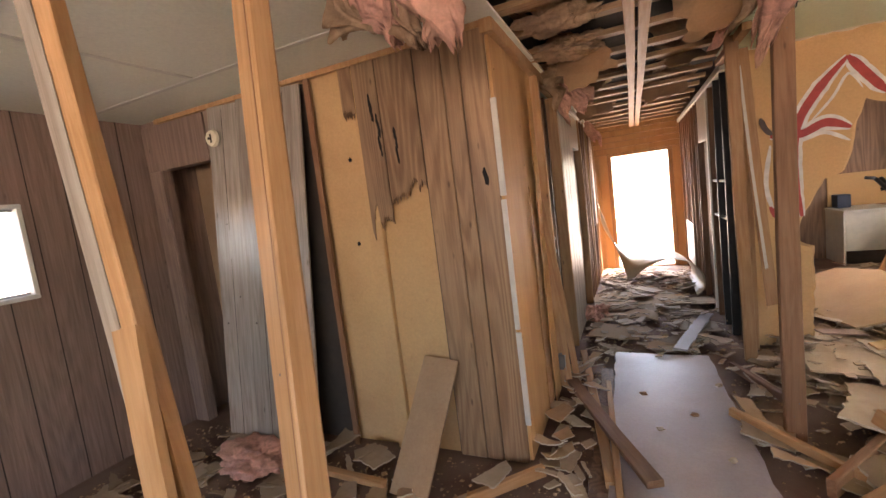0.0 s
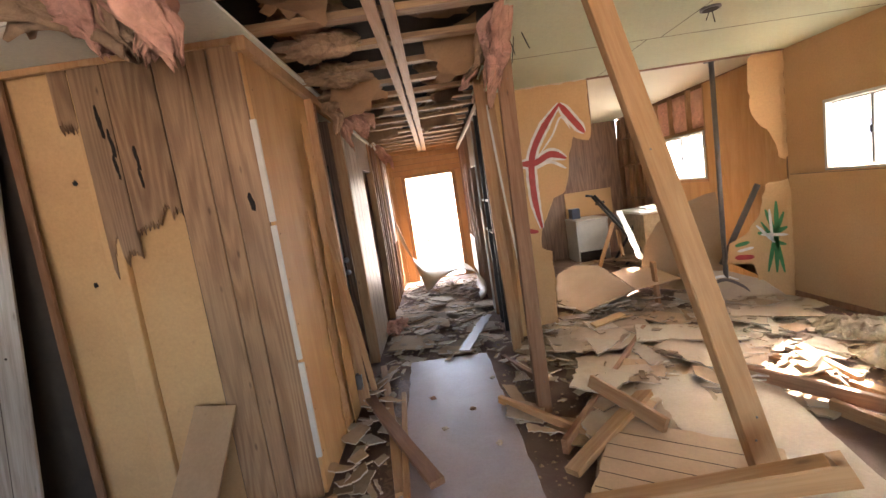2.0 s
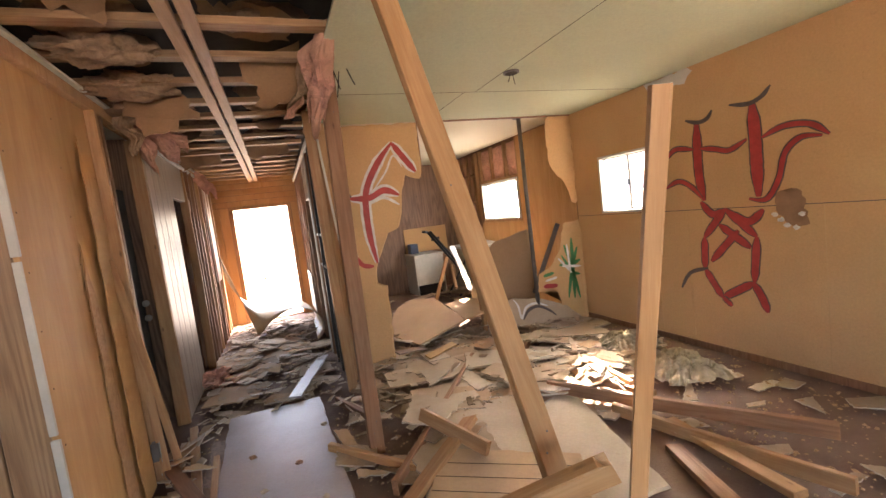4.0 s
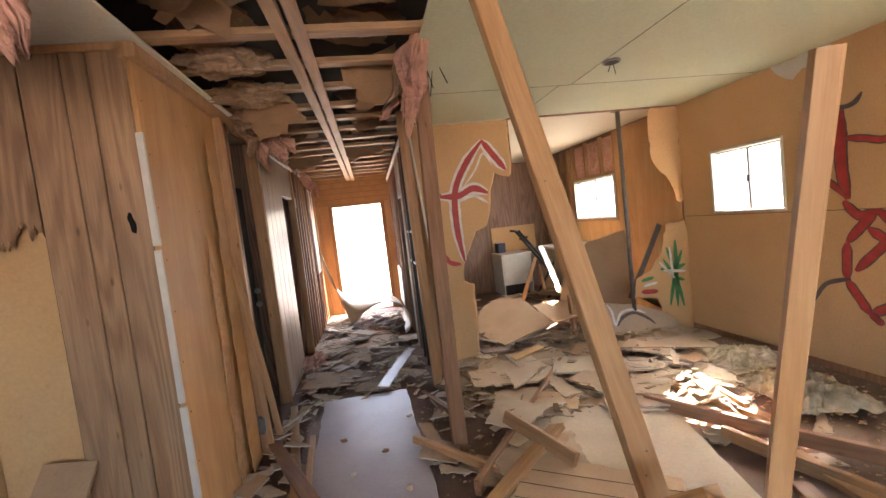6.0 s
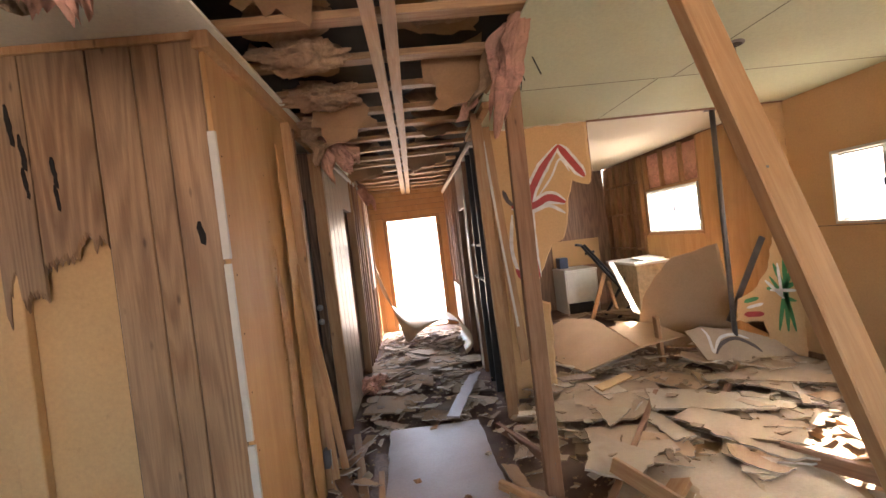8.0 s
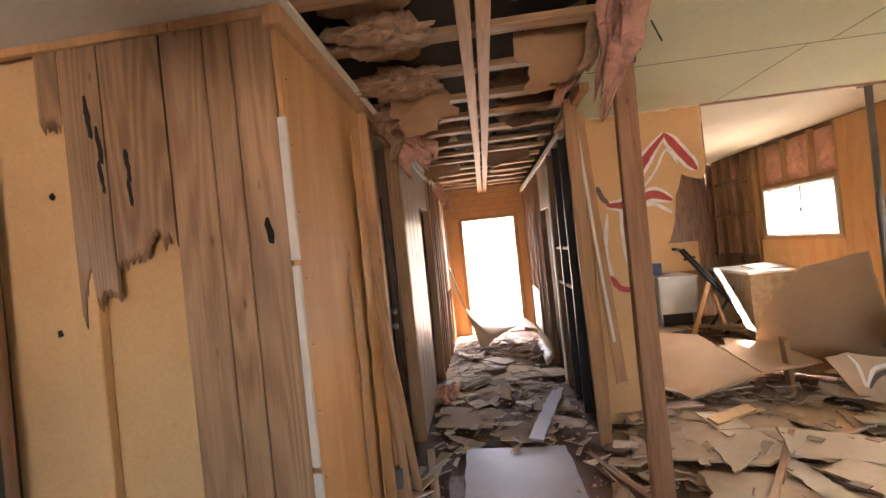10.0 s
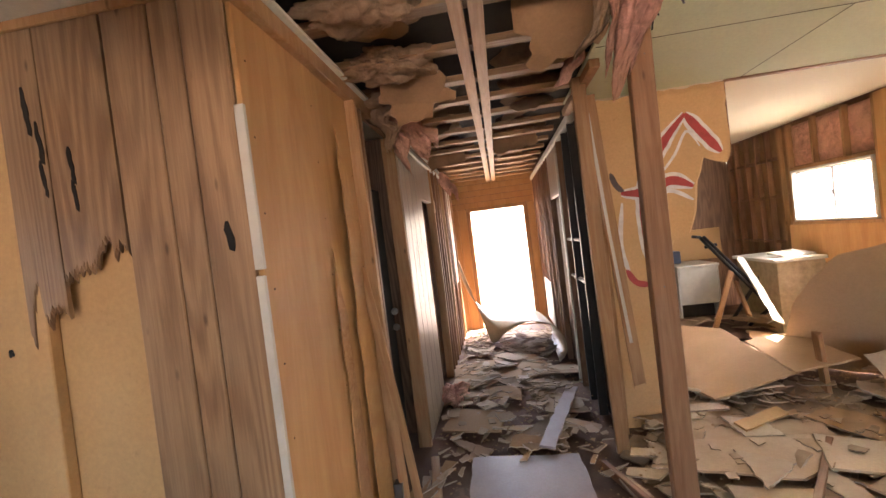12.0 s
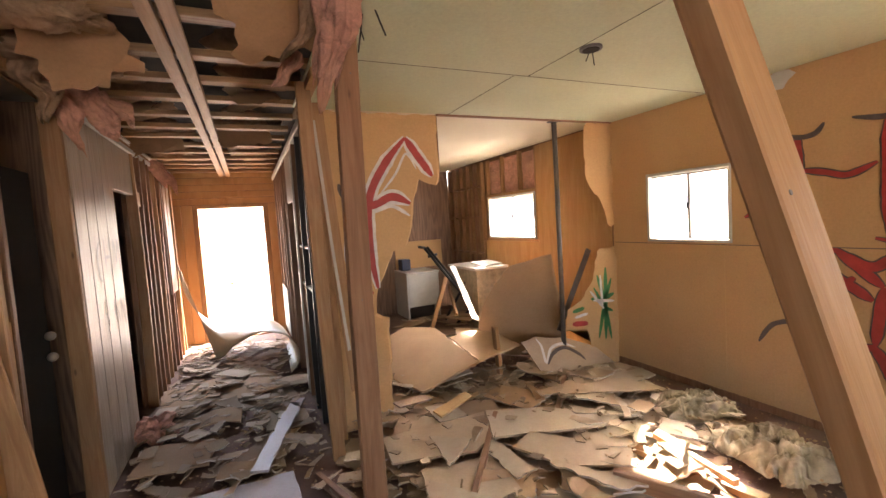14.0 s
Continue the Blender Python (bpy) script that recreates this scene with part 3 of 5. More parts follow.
for i, (a, b) in enumerate(PL):
    bm = boxes(((-(b - a) / 2, -0.009, 0.01), ((b - a) / 2, 0.009, 2.46)), bevel=0.004)
    part("plank", bm, M_PLANK, wf, "", pose((a + b) / 2, YF + 0.009, 0))
# hanging broken planks
TORN = ((-1.545, -1.452, 1, ((0, 2.185), (0.5, 2.18), (1, 2.165))),
        (-1.446, -1.288, 2, ((0, 1.42), (0.1, 1.4), (0.16, 1.52), (0.34, 1.62), (0.4, 1.5), (0.5, 1.47), (0.6, 1.52), (1, 1.5))),
        (-1.282, -1.036, 3, ((0, 1.62), (0.25, 1.635), (0.48, 1.64), (0.55, 1.69), (0.74, 1.72), (0.79, 1.65), (0.84, 1.71), (1, 1.68))))
for a, b, seed, edge in TORN:
    part("broken_plank", torn_plank_bm(b - a, 2.455, 0.016, seed, edge), M_PLANK, wf, "plank broken off in splinters", pose((a + b) / 2, YF + 0.016, 2.455))
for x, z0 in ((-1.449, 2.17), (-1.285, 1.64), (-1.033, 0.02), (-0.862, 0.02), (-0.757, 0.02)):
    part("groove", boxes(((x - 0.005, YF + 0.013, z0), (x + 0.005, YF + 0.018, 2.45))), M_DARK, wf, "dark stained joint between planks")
for x, z, ln, w in ((-1.344, 2.19, 0.16, 0.024), (-1.308, 2.08, 0.14, 0.022), (-1.31, 1.96, 0.12, 0.018), (-1.2, 1.99, 0.12, 0.02), (-1.202, 1.89, 0.1, 0.016), (-0.675, 1.69, 0.09, 0.032)):
    pl = jagged([(-w * 0.2, ln / 2), (-w / 2, 0.02), (-w * 0.3, -ln / 2), (w * 0.25, -ln / 2 - 0.01), (w / 2, -0.01), (w * 0.15, ln / 2)], int(x * -1000), 0.02, 0.004)
    part("split", sheet_bm(pl, 0.0015, 0, 1), M_VOID, wf, "dark split in a plank", Matrix.Translation((x, YF - 0.001, z)) @ pose(0, 0, 0, 90, -4, 0))
for a, z in ((-1.6, 1.375), (-1.575, 1.915)):
    part("hole", blob_bm(0.013, 0.003, 0.015, z, 2, 0.5), M_VOID, wf, "small dark hole", pose(a, YF + 0.0485, z))
lumber("batten", (-1.44, YF + 0.027, 0.0), (-1.41, YF + 0.027, 2.44), 0.1, 0.044, M_TAN_BOARD, parent=wf, label="tan painted stud")
lumber("batten", (-1.8, YF - 0.02, 0.0), (-1.79, YF + 0.0, 2.46), 0.04, 0.02, M_STUD_OLD, parent=wf, label="loose brown batten beside a dark gap")
# no real opening: a dark sheet whose colour carries the gap's shade
part("gap", boxes(((-2.2, YF + 0.04, 0), (-1.83, YF + 0.046, 2.45))), M_DARK, wf, "dark sheet standing for the shaded gap in the wall")
part("top_plate", boxes(((-3.3, YF - 0.012, 2.455), (-0.6, YF + 0.02, ZC - 0.002)), bevel=0.003), M_STUD, wf)
part("header_planks", boxes(((-3.49, YF, 2.1), (-2.78, YF + 0.019, 2.45)), bevel=0.003), M_PANEL_PURPLE, wf, "faded plank above the doorway")
part("corner_post", boxes(((-3.49, YF, 0), (-3.34, YF + 0.019, 2.1)), bevel=0.003), M_PANEL_PURPLE, wf)
setting("wall_recess", boxes(((-3.498, 2.78, 0), (-2.32, 2.82, ZC - 0.002))), M_HARDBOARD, "plain brown board closing a shallow recess", "wall")
# loose grey planks leaning out at their foot
lp = empty("leaning_plank_panel", "greyed tongue-and-groove planks leaning off the wall", "panel")
for x in (-2.67, -2.388, -2.106):
    pk = lumber("plank", (x, 2.15, 0.0), (x + 0.14, YF - 0.025, 2.44), 0.279, 0.015, M_PLANK_GREY, parent=lp)
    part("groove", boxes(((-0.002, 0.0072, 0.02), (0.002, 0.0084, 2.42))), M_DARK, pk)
    for u, h in ((0.08, 0.9), (-0.06, 1.1), (0.02, 1.62)):
        part("nail_hole", blob_bm(0.007, 0.003, 0.007, h, 2, 0.3), M_DARK, pk, "", pose(u, 0.0085, h))
disc = empty("smoke_detector_base", "round yellowed plastic mounting plate on the wall", "fixture", (-2.6, YF - 0.08, 2.22))
bm = bmesh.new()
bmesh.ops.create_cone(bm, segments=28, radius1=0.06, radius2=0.052, depth=0.02, cap_ends=True)
part("plate", bm, M_CEIL_WARM, disc, "", pose(0, -0.01, 0, 90, 0, 0))
part("slot", boxes(((-0.008, -0.022, -0.03), (0.008, -0.02, 0.03))), M_DARK, disc)
part("slot", boxes(((-0.03, -0.022, -0.008), (-0.008, -0.0205, 0.008))), M_DARK, disc)
# wide board leaning on the wall
tagged(mesh_ob("leaning_board", boxes(((-0.115, -0.009, 0), (0.115, 0.009, 0.77)), bevel=0.003), M_HARDBOARD, None, "", Matrix.Translation((-1.17, 1.9, 0.02)) @ pose(0, 0, 0, -37, 6, -2)), "brown board leaning against the broken plank wall", "board")

# ---- left side of the hall ----
hl = empty("wall_hall_left", "stripped hall wall of orange plywood and bare studs", "wall", kind="structure")
part("corner_trim", boxes(((-0.604, YF - 0.004, 1.57), (-0.572, YF + 0.012, 2.09)), bevel=0.002), M_WHITE, hl, "white metal corner strip")
part("corner_trim", boxes(((-0.604, YF - 0.004, 0.82), (-0.576, YF + 0.012, 1.55)), bevel=0.002), M_WHITE, hl, "white metal corner strip")
part("corner_trim", boxes(((-0.604, YF - 0.004, 0.25), (-0.572, YF + 0.012, 0.8)), bevel=0.002), M_WHITE, hl, "white metal corner strip")
part("plywood", boxes(((-0.604, YF + 0.02, 0.02), (-0.585, 2.95, 2.42)), bevel=0.002), M_PLY, hl, "orange plywood sheet")
part("plywood", boxes(((-0.604, 2.953, 0.02), (-0.59, 3.42, 2.42)), bevel=0.002), M_PLY, hl, "orange plywood sheet")
part("top_plate", boxes(((-0.62, YF - 0.012, 2.42), (-0.55, 8.4, 2.5)), bevel=0.004), M_STUD, hl)
part("ply_strip", sheet_bm(jagged([(0, 0), (0.16, 0), (0.1, 1.3), (0.02, 1.6)], 4, 0.1, 0.015), 0.006, 0.02, 3), M_PLY_TORN, hl, "torn delaminated ply strip", Matrix.Translation((-0.578, 2.9, 0.02)) @ pose(0, 0, 0, 90, 0, 90))
part("ply_strip", sheet_bm(jagged([(0, 0), (0.22, 0), (0.12, 1.9), (0.0, 2.2)], 5, 0.1, 0.015), 0.006, 0.02, 3), M_PLY, hl, "peeling orange ply strip", Matrix.Translation((-0.572, 3.12, 0.02)) @ pose(0, 0, 0, 90, 0, 90))
lumber("stud", (-0.555, 3.44, 0), (-0.57, 3.42, 2.42), 0.07, 0.04, M_STUD, parent=hl)
lumber("stud", (-0.6, 3.56, 0), (-0.6, 3.58, 2.42), 0.09, 0.04, M_STUD_OLD, parent=hl)
lumber("stud", (-0.59, 4.36, 0), (-0.6, 4.36, 2.42), 0.1, 0.045, M_STUD, parent=hl)
part("back_panel", boxes(((-0.69, 2.46, 0), (-0.68, 3.5, 2.42))), M_SHEATH, hl)
part("veneer", boxes(((-0.565, 4.39, 0.02), (-0.54, 5.27, 2.42)), bevel=0.003), M_DOOR, hl, "pale wood veneer panel with a glossy face")
part("groove", boxes(((-0.5405, 4.58, 0.03), (-0.5385, 4.584, 2.4)), ((-0.5405, 4.78, 0.03), (-0.5385, 4.784, 2.4)), ((-0.5405, 5.0, 0.03), (-0.5385, 5.004, 2.4))), M_FAINT, hl)
for pts in ([(4.78, 1.62), (4.7, 1.55), (4.7, 1.38), (4.79, 1.33)], [(4.86, 1.63), (4.86, 1.36)], [(4.98, 1.63), (4.98, 1.36)], [(4.86, 1.5), (4.98, 1.5)], [(5.05, 1.37), (5.09, 1.62), (5.13, 1.45), (5.19, 1.62), (5.22, 1.38)], [(4.8, 1.2), (4.73, 1.14), (4.8, 1.05), (4.73, 0.98)], [(4.95, 0.97), (5.0, 1.18), (5.06, 0.97)], [(5.11, 0.97), (5.12, 1.17), (5.2, 0.98), (5.2, 1.18)]):
    part("faint_stroke", stroke_bm(pts, 0.024, 0.001), M_FAINT, hl, "faint grey sprayed stroke", Matrix.Translation((-0.5385, 0, 0)) @ pose(0, 0, 0, 90, 0, 90))
part("lintel", boxes(((-0.6, 5.275, 2.02), (-0.545, 5.95, 2.42)), bevel=0.003), M_DOOR, hl, "pale panel above an opening")
part("edge_trim", boxes(((-0.545, 4.4, 2.4), (-0.52, 8.4, 2.44)), bevel=0.002), M_WHITE, hl)
for i, y in enumerate((5.98, 6.2, 6.42, 6.66, 6.9, 7.15, 7.4, 7.65, 7.9, 8.15)):
    lumber("stud", (-0.57, y, 0), (-0.57 + 0.01 * (i % 3), y, 2.42), 0.085, 0.04, M_STUD_OLD if i % 4 else M_STUD, parent=hl)
part("outlet_box", boxes(((-0.57, 6.03, 1.92), (-0.53, 6.14, 2.06)), bevel=0.006), M_STUD, hl, "small wooden box on a stud")
part("far_board", boxes(((-0.66, 6.0, 0), (-0.65, 8.4, 2.42))), M_PANEL_DARK, hl)
part("pale_sheet", boxes(((-0.54, 7.35, 0.9), (-0.53, 7.95, 2.4)), bevel=0.002), M_DOOR, hl, "pale sheet on the far studs")
setting("wall_room_left", boxes(((-3.5, 4.6, 0), (-0.7, 4.66, ZC))), M_PANEL_DARK, "dark panelled partition behind the hall", "wall")
for i in range(9):
    for y in (2.42, 2.92, 3.38):
        part("nail", blob_bm(0.002, 0.005, 0.005, i, 1, 0.2), M_DARK, hl, "", pose(-0.5845 if y < 2.95 else -0.5895, y, 0.25 + i * 0.25))
sb = empty("junction_box", "small grey steel junction box on a stud foot", "fixture", (-0.555, 3.4, 0.22))
part("body", boxes(((-0.02, -0.035, -0.06), (0.03, 0.035, 0.06)), bevel=0.004), M_STEEL, sb)
part("cover", boxes(((0.031, -0.04, -0.065), (0.034, 0.04, 0.065)), bevel=0.001), M_ALU, sb)
for z in (-0.045, 0.045):
    part("screw", blob_bm(0.003, 0.006, 0.006, z, 1, 0.1), M_STEEL, sb, "", pose(0.035, 0, z))
# leaf takes the hollow's black: the side room's shade is in its colour
bp = empty("unlit_gap_door", "door leaf in the side room, blackened for its unlit gap", "door", (-0.72, 3.66, 0))
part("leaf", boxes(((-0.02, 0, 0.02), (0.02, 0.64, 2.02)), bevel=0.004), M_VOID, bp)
for z in (0.98, 1.1):
    bm = bmesh.new()
    bmesh.ops.create_uvsphere(bm, u_segments=16, v_segments=10, radius=0.026)
    part("knob", bm, M_ALU, bp, "round steel knob", pose(0.045, 0.58, z), True)
for p0, p1 in (((-0.5, 3.35, 0.0), (-0.57, 3.5, 1.3)), ((-0.46, 3.5, 0.0), (-0.58, 3.3, 1.5))):
    lumber("leaning_lath", p0, p1, 0.05, 0.012, M_PLY_TORN, "thin torn wooden lath leaning on the hall studs", "lath", "laths leaning in the hall")

# ---- right side of the hall ----
hr = empty("wall_hall_right", "stripped hall wall of bare studs and dark frames", "wall", kind="structure")
XH = 0.85
lumber("stud", (0.83, 4.1, 0), (0.76, 3.88, ZC), 0.085, 0.04, M_STUD, parent=hr)
lumber("stud", (0.9, 4.36, 0), (0.88, 4.36, ZC), 0.085, 0.04, M_STUD, parent=hr)
lumber("loose_strip", (0.87, 4.12, 2.44), (1.0, 4.14, 0.42), 0.08, 0.014, M_STUD, parent=hr, broken=True)
lumber("loose_strip", (0.83, 4.02, 2.3), (0.95, 4.05, 0.75), 0.018, 0.01, M_WHITE, parent=hr, broken=True)
part("top_plate", boxes(((0.77, 3.6, 2.44), (0.83, 4.6, 2.49)), bevel=0.004), M_STUD, hr)
part("top_plate", boxes(((0.8, 4.6, 2.4), (0.86, 8.4, 2.46)), bevel=0.004), M_WHITE, hr, "white painted top strip")
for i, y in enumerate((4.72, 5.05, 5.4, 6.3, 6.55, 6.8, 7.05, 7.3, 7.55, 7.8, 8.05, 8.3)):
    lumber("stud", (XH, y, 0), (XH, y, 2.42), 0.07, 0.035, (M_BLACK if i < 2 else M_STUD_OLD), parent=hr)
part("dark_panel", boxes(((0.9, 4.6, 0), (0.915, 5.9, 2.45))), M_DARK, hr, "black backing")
part("dark_panel", boxes(((0.9, 5.9, 0), (0.915, 8.4, 2.45))), M_PANEL_DARK, hr)
for z in (1.1, 1.45):
    part("crossbar", boxes(((0.82, 4.74, z - 0.012), (0.85, 5.4, z + 0.012)), bevel=0.003), M_WHITE, hr, "white crossbar")
part("door_edge", boxes(((0.80, 5.42, 0.02), (0.84, 5.5, 2.3)), bevel=0.004), M_WHITE, hr, "white edge strip")
part("door_leaf", boxes(((0.82, 5.5, 1.9), (0.85, 6.25, 2.4)), bevel=0.004), M_DOOR, hr)
part("white_sheet", boxes(((0.78, 6.9, 0.25), (0.79, 7.7, 0.85)), bevel=0.002), M_WHITE, hr, "white lined sheet against the studs")

# ---- wall with the painted letter ----
wa = empty("wall_partition", "torn tan partition with a red spray-painted letter", "wall", kind="structure")
out = [(0.9, 0.0), (1.345, 0.0), (1.37, 0.85), (1.27, 0.9), (1.285, 1.06), (1.35, 1.19), (1.45, 1.4), (1.57, 1.44), (1.62, 1.58), (1.65, 1.8), (1.68, 1.86), (1.72, 1.99), (1.88, 1.93), (1.896, 2.05), (1.896, ZC - 0.01), (0.9, ZC - 0.01)]
part("board", sheet_bm(jagged(out, 11, 0.05, 0.008), 0.012, 0, 1), M_TAN, wa, "", Matrix.Translation((0, YA + 0.012, 0)) @ pose(0, 0, 0, 90, 0, 0))
lumber("stud", (1.88, YA + 0.05, 1.95), (1.88, YA + 0.05, ZC), 0.07, 0.03, M_STUD_OLD, parent=wa)
part("head_trim", boxes(((1.9, YA - 0.01, ZC - 0.012), (3.84, YA + 0.03, ZC + 0.012)), bevel=0.003), M_STUD_OLD, wa, "thin brown strip along the ceiling joint")
setting("kitchen_side_wall", boxes(((0.93, 4.5, 0), (0.96, 8.4, ZC))), M_PANEL_DARK, "brown panelled kitchen wall", "wall")
# scraps of the same partition at the outer wall
up = [(3.535, ZC - 0.01), (3.526, 2.02), (3.578, 1.88), (3.72, 1.73), (3.776, 1.61), (3.8, 1.48), (3.848, 1.45), (3.848, ZC - 0.01)]
part("upper_scrap", sheet_bm(jagged(up, 5, 0.05, 0.012), 0.012, 0, 2), M_TAN, wa, "torn piece under the ceiling", Matrix.Translation((0, YA + 0.012, 0)) @ pose(0, 0, 0, 90, 0, 0))
lw = [(3.633, 1.217), (3.827, 1.229), (3.848, 1.0), (3.848, 0.0), (3.55, 0.0), (3.52, 0.2), (3.46, 0.42), (3.18, 0.45), (3.22, 0.66), (3.44, 0.77), (3.565, 0.93)]
part("lower_scrap", sheet_bm(jagged(lw, 6, 0.05, 0.015), 0.012, 0, 2), M_TAN, wa, "torn piece with green paint", Matrix.Translation((0, YA + 0.0, 0)) @ pose(0, 0, 0, 90, 0, 0))


def on_partition(name, pts, w, mat, y=YA, lift=0.001):
    part(name, stroke_bm(pts, w), mat, wa, "", Matrix.Translation((0, y - lift, 0)) @ pose(0, 0, 0, 90, 0, 0))


for mat, w, lift in ((M_SPRAYWHITE, 0.115, 0.001), (M_RED, 0.062, 0.003)):
    on_partition("paint_stroke", [(1.6, 2.29), (1.41, 2.07), (1.27, 1.8), (1.25, 1.42), (1.29, 1.1)], w, mat, lift=lift)
    on_partition("paint_stroke", [(1.6, 2.29), (1.71, 2.13), (1.82, 1.98)], w, mat, lift=lift)
    on_partition("paint_stroke", [(1.1, 1.77), (1.3, 1.76), (1.46, 1.82), (1.61, 1.76)], w, mat, lift=lift + 0.0006)
on_partition("paint_stroke", [(1.3, 1.7), (1.45, 1.745), (1.6, 1.66)], 0.03, M_SPRAYWHITE, lift=0.006)
on_partition("paint_stroke", [(1.36, 1.84), (1.5, 2.0), (1.6, 2.16), (1.68, 2.04)], 0.02, M_SPRAYWHITE, lift=0.0065)
on_partition("paint_stroke", [(1.04, 1.93), (1.07, 1.84), (1.12, 1.78)], 0.04, M_SPRAYDARK, lift=0.002)
on_partition("paint_stroke", [(1.1, 1.7), (1.06, 1.39), (1.1, 1.17)], 0.035, M_SPRAYWHITE, lift=0.002)
on_partition("paint_stroke", [(1.08, 1.2), (1.14, 1.1), (1.25, 1.07)], 0.045, M_RED, lift=0.0045)
for pts, w in (([(3.675, 1.02), (3.665, 0.7), (3.65, 0.28)], 0.05), ([(3.47, 0.72), (3.62, 0.7), (3.78, 0.74)], 0.05), ([(3.56, 0.95), (3.64, 0.7), (3.73, 0.27)], 0.045), ([(3.75, 0.9), (3.65, 0.66), (3.56, 0.3)], 0.045), ([(3.51, 0.83), (3.65, 0.62), (3.76, 0.56)], 0.035), ([(3.23, 0.62), (3.38, 0.64)], 0.04)):
    on_partition("green_stroke", pts, w, M_GREEN, YA - 0.012, 0.002)
for pts in ([(3.6, 0.95), (3.62, 0.6)], [(3.5, 0.7), (3.78, 0.66)], [(3.46, 0.8), (3.64, 0.6)], [(3.25, 0.56), (3.42, 0.58)]):
    on_partition("white_stroke", pts, 0.03, M_SPRAYWHITE, YA - 0.012, 0.004)
on_partition("paint_stroke", [(3.22, 0.5), (3.42, 0.48)], 0.05, M_RED, YA - 0.012, 0.003)
lumber("leaning_strip", (3.2, 4.62, 0.4), (3.64, 4.62, 1.2), 0.06, 0.02, M_STEEL, "dark grey strip leaning behind the torn partition", "strip")
pipe = empty("steel_post", "thin dark steel post between floor and ceiling", "post", (3.16, 4.5, 0))
bm = bmesh.new()
bmesh.ops.create_cone(bm, segments=16, radius1=0.024, radius2=0.024, depth=ZC, cap_ends=True)
part("tube", bm, M_STEEL, pipe, "", pose(0, 0, ZC / 2), True)
part("foot_plate", boxes(((-0.05, -0.05, 0), (0.05, 0.05, 0.012)), bevel=0.003), M_STEEL, pipe)
part("head_plate", boxes(((-0.05, -0.05, ZC - 0.01), (0.05, 0.05, ZC)), bevel=0.003), M_STEEL, pipe)

# painted signs on the outer wall
gr = empty("graffiti", "red and black spray-painted letters and diamond on tan wall", "graffiti", kind="structure")


LIFTS = iter(range(400))


def on_right(pts, w, mat, lift):
    lift += next(LIFTS) * 0.00012
    part("paint_stroke", stroke_bm([(-y, z) for y, z in pts], w), mat, gr, "", Matrix.Translation((XR - lift, 0, 0)) @ pose(0, 0, 0, 90, 0, -90))


for pts, w in (([(2.82, 2.02), (2.83, 1.79), (2.83, 1.55), (2.8, 1.34)], 0.075), ([(2.36, 2.06), (2.35, 1.83), (2.35, 1.6), (2.35, 1.34)], 0.085)):
    on_right(pts, w + 0.022, M_SPRAYDARK, 0.001)
    on_right(pts, w, M_RED, 0.003)
RIM = [(2.62, 1.26), (2.82, 1.02), (2.835, 0.74), (2.69, 0.5), (2.42, 0.66), (2.38, 1.03), (2.62, 1.26)]
DIA = [[p, q] for p, q in zip(RIM, RIM[1:])] + [[(2.68, 1.13), (2.43, 0.94)], [(2.52, 1.08), (2.77, 0.81)], [(2.83, 1.33), (2.73, 1.22), (2.62, 1.25)], [(2.62, 1.25), (2.44, 1.15), (2.32, 1.24)], [(2.43, 0.66), (2.37, 0.55), (2.33, 0.43)]]
for pts in DIA:
    on_right(pts, 0.075, M_SPRAYDARK, 0.0015)
for pts in DIA:
    on_right(pts, 0.056, M_RED, 0.0025)
for pts in ([(3.14, 1.75), (3.04, 1.82), (2.86, 1.79)], [(3.17, 1.48), (3.04, 1.53), (2.92, 1.48), (2.81, 1.36)], [(2.81, 1.79), (2.67, 1.76), (2.55, 1.73), (2.41, 1.79)], [(2.3, 1.78), (2.15, 1.83), (1.99, 1.81), (1.88, 1.72)], [(2.42, 1.33), (2.29, 1.32), (2.2, 1.46), (2.15, 1.64), (2.05, 1.73), (1.92, 1.72)], [(2.69, 0.51), (2.61, 0.44)]):
    on_right(pts, 0.055, M_SPRAYDARK, 0.002)
    on_right(pts, 0.035, M_RED, 0.004)
for pts in ([(2.92, 2.05), (2.81, 2.01), (2.72, 2.02), (2.67, 2.08)], [(2.53, 2.08), (2.38, 2.05), (2.28, 2.08), (2.22, 2.14)], [(2.8, 0.75), (2.98, 0.69), (3.08, 0.54)]):
    on_right(pts, 0.035, M_SPRAYDARK, 0.0055)
on_right([(1.47, 0.84), (1.46, 0.7)], 0.08, M_RED, 0.003)
hole = [(-2.23, 1.36), (-2.09, 1.38), (-2.05, 1.14), (-2.14, 1.12), (-2.22, 1.2)]
part("wall_hole", sheet_bm(jagged(hole, 8, 0.03, 0.015), 0.002, 0, 1), M_SHEATH, gr, "broken brown hole", Matrix.Translation((XR - 0.004, 0, 0)) @ pose(0, 0, 0, 90, 0, -90))
for i, (y, z) in enumerate(((2.2, 1.16), (2.16, 1.12), (2.1, 1.1), (2.24, 1.2), (2.06, 1.2))):
    part("plaster_crumb", blob_bm(0.02, 0.02, 0.018, i, 2), M_WHITE, gr, "", pose(XR - 0.012, y, z))
setting("baseboard", boxes(((XR - 0.012, YB, 0.0), (XR - 0.001, YA, 0.06)), bevel=0.002), M_STUD_OLD, "dark brown bare strip along the foot of the wall", "baseboard")
for y in (3.33, 2.98, 1.93):
    setting("wall_joint", boxes(((XR - 0.002, y, 0.08), (XR + 0.001, y + 0.006, 1.26))), M_TAN_BOARD, "faint upright joint in the wall board", "joint")
